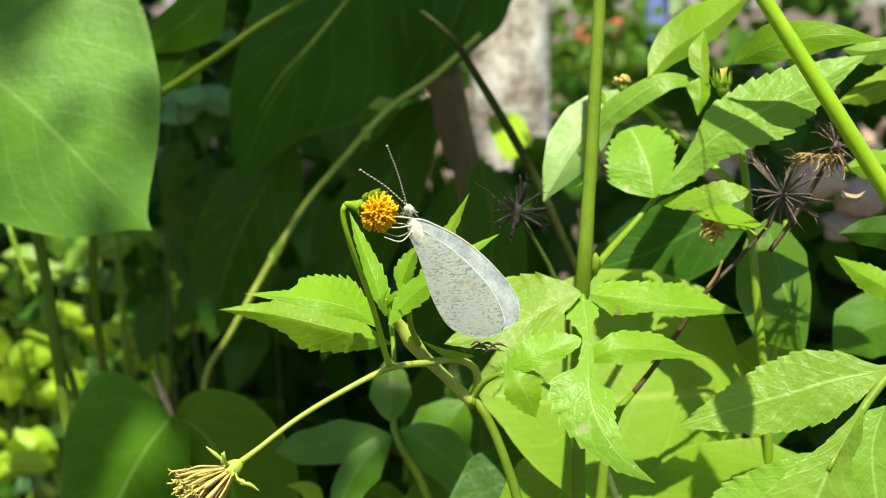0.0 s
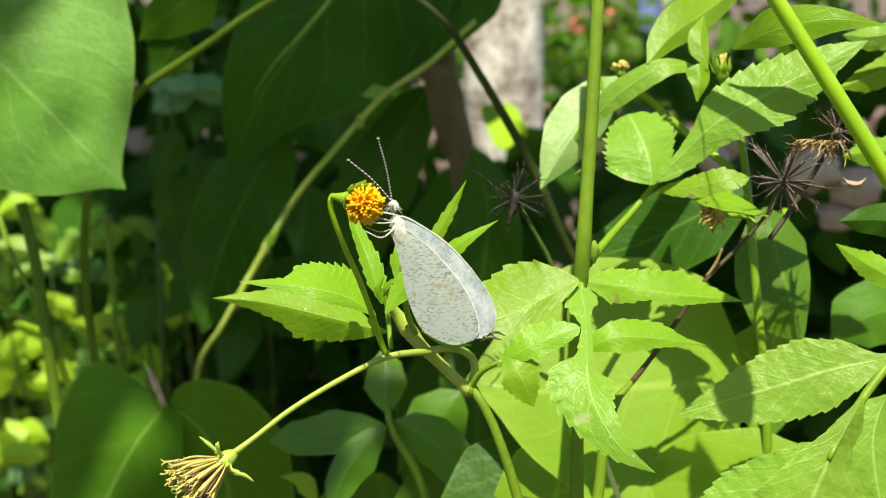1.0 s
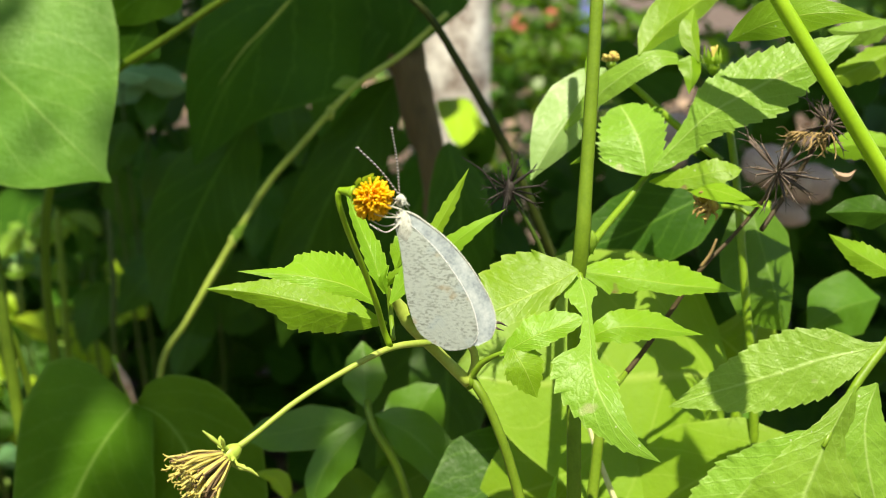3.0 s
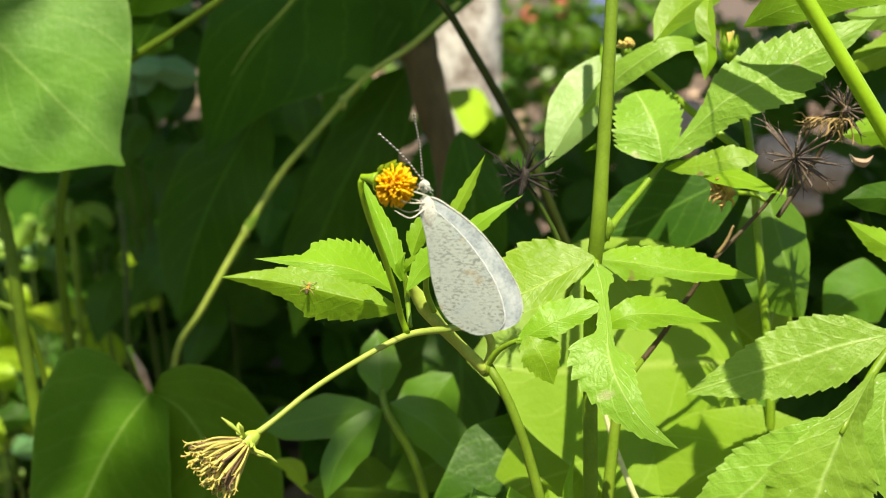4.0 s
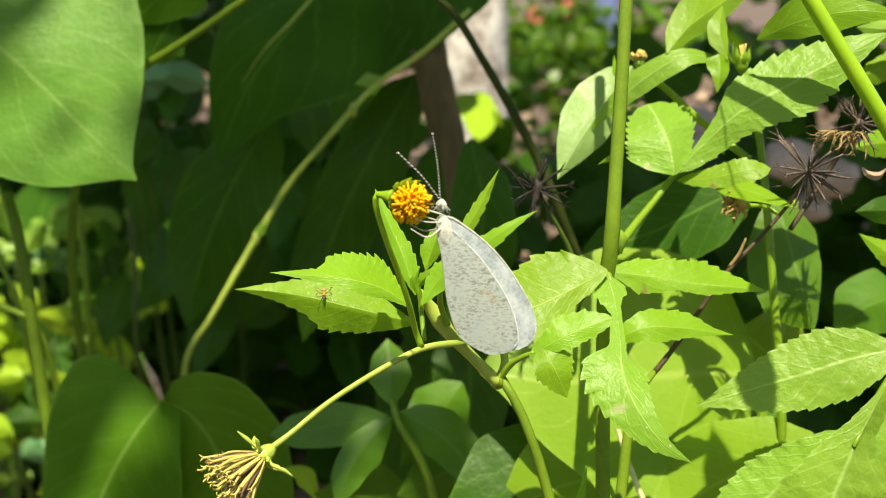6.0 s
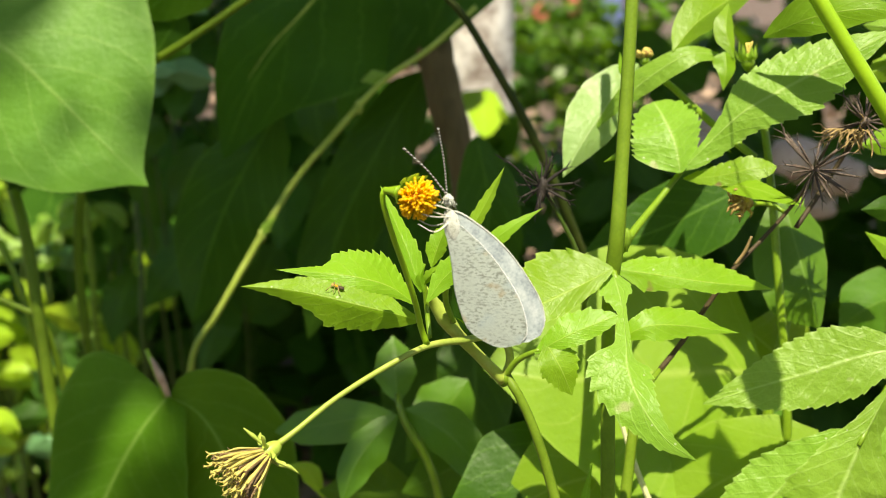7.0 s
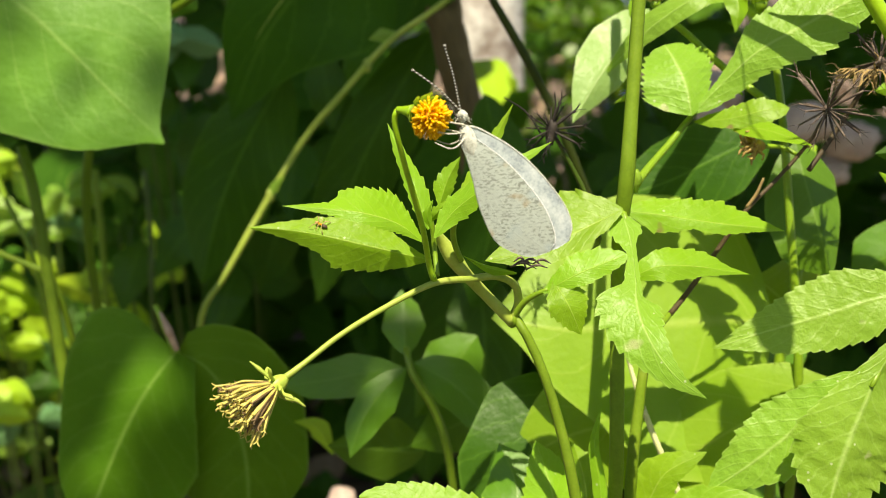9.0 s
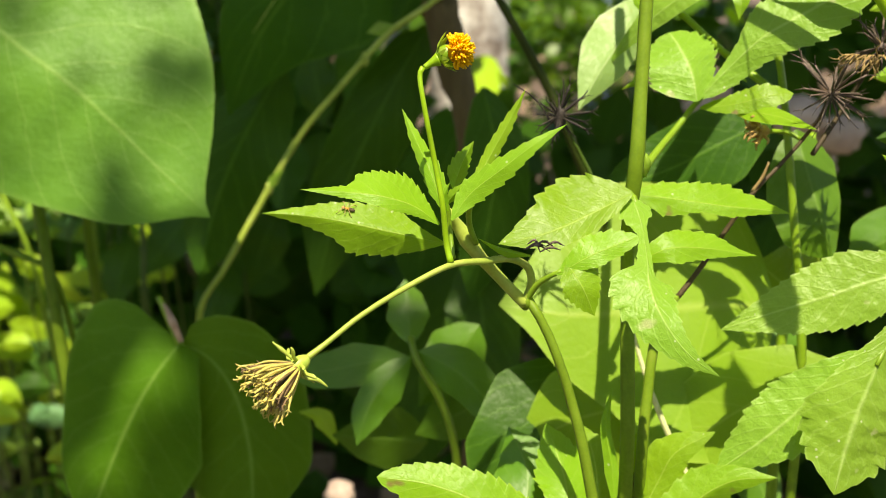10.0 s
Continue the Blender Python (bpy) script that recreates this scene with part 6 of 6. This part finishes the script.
def wing(lead, trail, y):
    """A thin membrane between its leading and its trailing edge, bowed and faintly pleated; y is its distance from the midline."""
    n, m = 26, 12
    a, b = curve([(x, 0, -z) for x, z in lead], n), curve([(x, 0, -z) for x, z in trail], n)
    verts, faces, uvs = [], [], []
    for i in range(n + 1):
        for k in range(m + 1):
            p = a[i].lerp(b[i], k / m) * (K / 1000)
            rise = y * (min(1.0, 0.3 + 3.5 * i / n) + 0.5 * math.sin(math.pi * i / n) * math.sin(math.pi * k / m)) + 0.035 * math.cos(9 * math.pi * k / m) * i / n
            verts.append(p + Vector((0, rise / 1000, 0)))
            uvs.append((i / n, k / m))
    for i in range(n):
        for k in range(m):
            faces.append((i * (m + 1) + k, i * (m + 1) + k + 1, (i + 1) * (m + 1) + k + 1, (i + 1) * (m + 1) + k))
    return verts, faces, uvs


def butterfly():
    bf = new("butterfly")
    tagged(bf, "small white butterfly with grey-streaked wings and dark wing spots", "butterfly")
    ORIGIN[bf] = Vector()
    body = part("body", join(ball((0.0006, 0, -0.0035), 0.0011, 0.0011, 0.0024, 8, 12, 0.15, turn=pose(0, 0, 0, 0, -10, 0).to_3x3()), ball((0.0016, 0, -0.0095), 0.0008, 0.0008, 0.0052, 9, 10, 0.1, turn=pose(0, 0, 0, 0, -8, 0).to_3x3())), FUR, bf, "furry grey-white body")
    head = part("head", ball((0, 0, 0), 0.0007, 0.00075, 0.00085, 8, 12, 0.35), FUR, body)
    hair = mesh_of("tuft", spike(0.0010, 0.00011, 0.00003, 0, 4), FUR)
    tuft = random.Random(77)
    for i in range(70):
        d = Vector((tuft.gauss(0, 1), tuft.gauss(0, 1), tuft.gauss(-0.4, 1))).normalized()
        c = Vector((0, 0, 0)) if i < 30 else Vector((0.0003, 0, -0.0016 - 0.0014 * tuft.random()))
        piece("tuft", hair, aim(c + d * 0.0006, d + Vector((0.2, 0, -0.8)), 0, tuft.uniform(0.6, 1.2)), body)
    for y in (-0.0007, 0.0007):
        part("eye", ball((-0.0003, y, 0.0002), 0.0004, 0.00036, 0.00045, 7, 10), FUR, head, "pale green-grey eye")
    for tip, y in (((-78, -90), 0.8), ((-20, -123), -0.8)):
        x, z = tip
        part("antenna", tube([(-0.0002, 0, 0.0007), (x * K * 0.00045, y * 0.0004, -z * K * 0.00055), (x * K * 0.00094, y * 0.0012, -z * K * 0.00095), (x * K / 1000, y * 0.0014, -z * K / 1000)],
                             [0.00013, 0.00011, 0.00012, 0.00022], 22, 6, 0.25, True), BANDED, head, "dark feeler ringed with white")
    part("proboscis", tube([(-0.0006, 0, -0.0003), (-0.0018, 0, 0.0016), (-0.0032, 0, 0.0022), (-0.0044, 0, 0.0010)], [0.00012, 0.0001, 0.0001, 0.00006], 12, 5, 0, True), DARK, head)
    for z0, x1, z1, x2, z2, y in ((-0.0012, -0.0022, -0.0006, -0.0042, -0.0002, -0.0006), (-0.0022, -0.0022, -0.0022, -0.0042, -0.0016, -0.0007), (-0.0028, -0.0018, -0.0042, -0.0040, -0.0032, -0.0008),
                                  (-0.0012, -0.0024, -0.0002, -0.0042, 0.0006, 0.0006), (-0.0022, -0.0024, -0.0014, -0.0044, -0.0010, 0.0007), (-0.0028, -0.0020, -0.0034, -0.0040, -0.0026, 0.0008)):
        part("leg", tube([(0.0002, y, z0), (x1, y * 1.6, z1), (x2, y * 1.4, z2)], [0.00011, 0.00008, 0.00005], 10, 5, 0, True), LEG, body)
    fore, hind = [], []
    fore_lead, fore_trail = [(-7, 21), (13, 19), (50, 40), (87, 69), (118, 103), (144, 140), (162, 173), (170, 207), (162, 232)], [(-7, 25), (1, 62), (13, 113), (28, 159), (54, 202), (92, 234), (134, 245), (162, 232)]
    hind_lead, hind_trail = [(-7, 23), (22, 44), (61, 79), (98, 125), (123, 166), (136, 203), (138, 230), (126, 247)], [(-7, 29), (-8, 45), (-1, 70), (7, 112), (12, 151), (21, 186), (37, 222), (64, 242), (93, 253), (126, 247)]
    for s in (-1, 1):
        # wings shut: the fore wing lies inside the hind wing; each is a grey under face on a white upper face
        f = part("fore_wing", wing(fore_lead, fore_trail, s * 0.30), PLAIN_UNDER, bf, "rounded white fore wing", HIP)
        h = part("hind_wing", wing(hind_lead, hind_trail, s * 0.66), UNDER, bf, "white hind wing streaked with grey", HIP)
        part("upper_face", wing(fore_lead, fore_trail, s * 0.22), WING, f, "pure white upper face")
        part("wing_rim", tube([(x * K / 1000, s * 0.00064, -z * K / 1000) for x, z in hind_lead], [0.00003, 0.00006, 0.00008, 0.00004], 30, 6, 0.1, True), WING, h, "white edge of the hind wing")
        part("upper_face", wing(hind_lead, hind_trail, s * 0.57), WING, h, "pure white upper face")
        part("wing_rim", tube([(x * K / 1000, s * 0.00026, -z * K / 1000) for x, z in fore_lead], [0.00016, 0.00014, 0.00010, 0.00007], 30, 6, 0.1, True), FUR, f, "thick pale front edge")
        for dy in (0.10, -0.16):
            part("wing_spot", ball((104 * K / 1000, (s * 0.27 + s * dy) / 1000, -0.001 * 172 * K), 0.0010, 0.00003, 0.0013, 7, 12, 0.3), DARK, f, "dark rounded wing spot")
        part("wing_tip", ball((157 * K / 1000, s * 0.00010, -0.001 * 206 * K), 0.0006, 0.00003, 0.0011, 7, 12, 0.4), DUSK, f, "dusky wing tip")
        fore.append(f)
        hind.append(h)
    return bf, fore, hind


def ant():
    an = new("ant")
    tagged(an, "small amber and black ant on a leaf", "ant")
    ORIGIN[an] = Vector()
    part("abdomen", ball((0, 0, -0.0008), 0.00034, 0.0003, 0.0006, 7, 10), BROWN, an)
    part("thorax", ball((0, 0, 0.0001), 0.00022, 0.00024, 0.0004, 7, 10), AMBER, an)
    part("head", ball((0, 0, 0.0008), 0.00028, 0.00026, 0.0003, 7, 10), RUST, an)
    for k in range(6):
        s = 1 if k % 2 else -1
        z = (-0.0002, 0.0001, 0.0004)[k // 2]
        part("leg", tube([(0, 0, z), (s * 0.0008, -0.0004, z + (k // 2 - 1) * 0.0005), (s * 0.0014, 0.0004, z + (k // 2 - 1) * 0.0011)], [0.00008, 0.00007, 0.00005], 6, 4, 0, True), NEEDLE_TAN, an)
    return an


build_ground()
litter_and_undergrowth()
hedge_behind()
overhead()
trunks_and_far()
backdrop_plants()
creeper = big_leaf()
weed, nodding, crook = flowering_weed()
tall_weed()
sprig()
thick_stem()
dry_weeds()
right_weed()
back_leaves()
fly, fore_wings, hind_wings = butterfly()
crawler = ant()

# ---- what moves ----
LEAF_ROWS = [
    (0.0, 0.0, 0.0, 0.0),
    (0.5, -3.2, 2.7, 3.6),
    (1.0, -5.5, 3.2, 8.0),
    (1.5, -4.8, 4.8, 6.7),
    (2.0, -4.8, 7.2, 6.2),
    (3.5, -2.9, 11.4, 8.7),
    (4.0, -3.4, 10.3, 9.4),
    (4.5, -2.8, 9.4, 8.8),
    (5.0, -3.5, 9.1, 8.1),
    (5.5, -3.2, 9.3, 7.8),
    (7.0, -1.6, 8.4, 5.3),
    (7.5, 0.4, 8.5, 2.6),
    (8.0, -1.2, 9.0, 7.4),
    (8.5, -1.7, 10.0, 8.9),
    (9.0, 0.5, 9.2, 4.6),
    (9.5, -1.3, 8.5, 7.8),
    (10.0, 11.8, 7.1, -16.9),
]
STALK_ROWS = [
    (0.00, 0, 0, 0, 24.0, 0.985, -0.109, 0.136),
    (0.50, 0, 0, 0, 25.3, 0.987, -0.071, 0.146),
    (1.00, 0, 0, 0, 25.9, 0.972, -0.199, 0.125),
    (1.50, 0, 0, 0, 26.9, 0.976, -0.171, 0.133),
    (2.00, 0, 0, 0, 27.3, 0.967, -0.218, 0.129),
    (3.50, 0, 0, 0, 30.1, 0.964, -0.224, 0.144),
    (4.00, 0, 0, 0, 30.1, 0.973, -0.177, 0.149),
    (4.50, 0, 0, 0, 29.6, 0.968, -0.204, 0.147),
    (5.00, 0, 0, 0, 29.5, 0.972, -0.179, 0.150),
    (5.50, 0, 0, 0, 30.1, 0.970, -0.191, 0.149),
    (7.00, 0, 0, 0, 29.2, 0.972, -0.181, 0.151),
    (7.50, 0, 0, 0, 28.5, 0.974, -0.169, 0.154),
    (8.00, 0, 0, 0, 28.1, 0.970, -0.192, 0.147),
    (8.50, 0, 0, 0, 27.4, 0.978, -0.135, 0.158),
    (9.00, 0, 0, 0, 26.0, 0.978, -0.130, 0.162),
    (9.10, 0, 0, 0, 28.5, 0.983, -0.080, 0.167),
    (9.20, 0, 0, 0, 1.2, 0.360, 0.515, 0.778),
    (9.30, 0, 0, 0, 14.6, 0.968, -0.184, 0.173),
    (9.50, 0, 0, 0, 1.9, 0.100, -0.955, 0.278),
    (9.75, 0, 0, 0, 0.9, -0.218, -0.888, 0.405),
    (10.00, 0, 0, 0, 0.7, 0.120, 0.824, 0.554),
]
HEAD_ROWS = [
    (0.00, -0.67, -11.74, -4.53, 45.9, 0.289, 0.828, -0.480),
    (0.50, -0.17, -12.25, -5.07, 47.3, 0.311, 0.789, -0.530),
    (1.00, -1.97, -12.61, -5.50, 46.6, 0.301, 0.807, -0.508),
    (1.50, -1.56, -12.97, -5.83, 47.3, 0.313, 0.788, -0.529),
    (2.00, -2.28, -13.44, -5.99, 47.5, 0.319, 0.774, -0.547),
    (3.50, -2.43, -15.12, -6.89, 51.1, 0.352, 0.709, -0.611),
    (4.00, -1.75, -15.19, -6.75, 51.0, 0.347, 0.715, -0.607),
    (4.50, -2.07, -14.60, -6.67, 50.6, 0.345, 0.720, -0.602),
    (5.00, -1.73, -14.68, -6.64, 50.5, 0.348, 0.712, -0.610),
    (5.50, -1.89, -14.90, -6.89, 50.7, 0.350, 0.707, -0.614),
    (7.00, -1.71, -14.39, -6.54, 50.6, 0.349, 0.712, -0.610),
    (7.50, -1.48, -14.17, -6.26, 50.7, 0.345, 0.720, -0.602),
    (8.00, -1.79, -13.78, -6.15, 51.3, 0.340, 0.729, -0.595),
    (8.50, -0.95, -13.52, -5.76, 52.5, 0.340, 0.725, -0.599),
    (9.00, -0.84, -13.09, -5.25, 51.9, 0.335, 0.736, -0.588),
    (9.10, -0.14, -14.19, -5.92, 47.4, 0.357, 0.688, -0.632),
    (9.20, 0.01, -1.21, 2.78, 26.2, 0.451, 0.333, -0.828),
    (9.30, -0.99, -7.74, -2.37, 36.6, 0.436, 0.426, -0.793),
    (9.50, -1.00, -0.65, 0.43, 16.0, 0.478, 0.152, -0.865),
    (9.75, -0.29, 0.48, 0.09, 13.9, 0.477, 0.151, -0.866),
    (10.00, 0.56, 1.17, 0.16, 0.7, 0.120, 0.824, 0.554),
]
FLY_ROWS = [
    (0.0, -4.8, 134.1, 5.5, -9.5),
    (0.5, -4.3, 133.3, 4.9, -8.4),
    (1.0, -6.5, 133.1, 4.0, -3.5),
    (1.5, -6.2, 132.6, 3.7, -1.4),
    (2.0, -7.0, 131.9, 3.7, 0.6),
    (3.5, -7.6, 129.8, 2.6, 1.8),
    (4.0, -6.8, 129.8, 2.9, 0.6),
    (4.5, -7.0, 130.5, 2.8, 0.0),
    (5.0, -6.6, 130.3, 2.9, 1.1),
    (5.5, -6.7, 130.1, 2.5, 1.9),
    (7.0, -6.5, 130.6, 3.0, 0.6),
    (7.5, -6.2, 130.9, 3.2, -0.7),
    (8.0, -6.7, 131.4, 3.3, -2.4),
    (8.5, -5.7, 131.5, 3.8, -3.9),
    (9.0, -5.5, 132.0, 4.6, -5.8),
]


def motions():
    turn4 = TURN.to_4x4()
    # the big leaf sways in the wind
    home = creeper.location.copy()
    walk(creeper, [(t, Matrix.Translation(home + TURN @ (Vector((x, y, z)) / 1000))) for t, x, y, z in LEAF_ROWS])
    # the flower stalk nods, and springs up when the butterfly leaves
    for ob, rows in ((nodding, STALK_ROWS), (crook, HEAD_ROWS)):
        foot = ob.location.copy()
        walk(ob, [(t, Matrix.Translation(foot + TURN @ (Vector((x, y, z)) / 1000)) @ turn4 @ Matrix.Rotation(radians(a), 4, Vector((i, j, k))) @ turn4.inverted())
                  for t, x, y, z, a, i, j, k in rows])
    # the butterfly sits, opens its wings, drops away
    rows = [(t, Matrix.Translation(at((x, y, z))) @ turn4 @ pose(0, 0, 0, 0, a, 0)) for t, x, y, z, a in FLY_ROWS]
    flight = ((9.1, (-2.6, 125.1, 4.8), 0, 6, -66), (9.15, (-5.7, 127.0, 2.9), 0, -30, -34), (9.2, (-8.4, 125.0, 0.7), 0, -62, 0), (9.3, (0.9, 105.2, -39.4), 20, -80, 70), (9.4, (6.8, 121.1, -78.9), 20, -80, 75), (9.6, (12.1, 112.1, -138.8), 20, -80, 75), (10.0, (35.2, 103.5, -254.9), 20, -80, 75))
    for t, p, roll, ry, rz in flight:
        rows.append((t, Matrix.Translation(at(p)) @ turn4 @ pose(0, 0, 0, 0, roll, 0) @ pose(0, 0, 0, 0, ry, rz)))
    walk(fly, rows)
    axis = Vector((0.14, 0, -0.99)).normalized()
    for k, s in ((0, 1), (1, -1)):
        # opening angle of each pair and the fore wing's forward sweep
        beats = [(0.0, 0, 0), (9.0, 0, 0), (9.1, (62, 74)[k], (8, 100)[k]), (9.2, (92, 28)[k], (0, 20)[k]), (9.3, (42, 52)[k], 10), (9.4, 60, 30), (9.6, 75, 50), (9.8, 20, 40), (10.0, 70, 50)]
        base = HIP
        walk(hind_wings[k], [(t, Matrix.Translation(base) @ Matrix.Rotation(radians(s * o), 4, axis) @ Matrix.Rotation(radians(-0.42 * w), 4, "Y")) for t, o, w in beats])
        walk(fore_wings[k], [(t, Matrix.Translation(base) @ Matrix.Rotation(radians(s * o), 4, axis) @ Matrix.Rotation(radians(-w), 4, "Y")) for t, o, w in beats])
    # the ant runs about on the long leaf
    path = [(0.0, (-23.6, 173.9, -15.8), 40), (2.8, (-23.6, 173.9, -15.8), 40), (3.5, (-24.1, 168.1, -14.8), 30), (4.5, (-25.6, 168.2, -11.7), 0), (5.5, (-25.3, 168.2, -11.7), 10), (7.5, (-23.3, 168.9, -10.5), -80), (9.0, (-27.6, 169.5, -10.3), -60), (10.0, (-25.4, 169.4, -10.2), -70)]
    walk(crawler, [(t, Matrix.Translation(at(p)) @ turn4 @ pose(0, 0, 0, -35, 0, 0) @ pose(0, 0, 0, 0, a, 0)) for t, p, a in path])


motions()
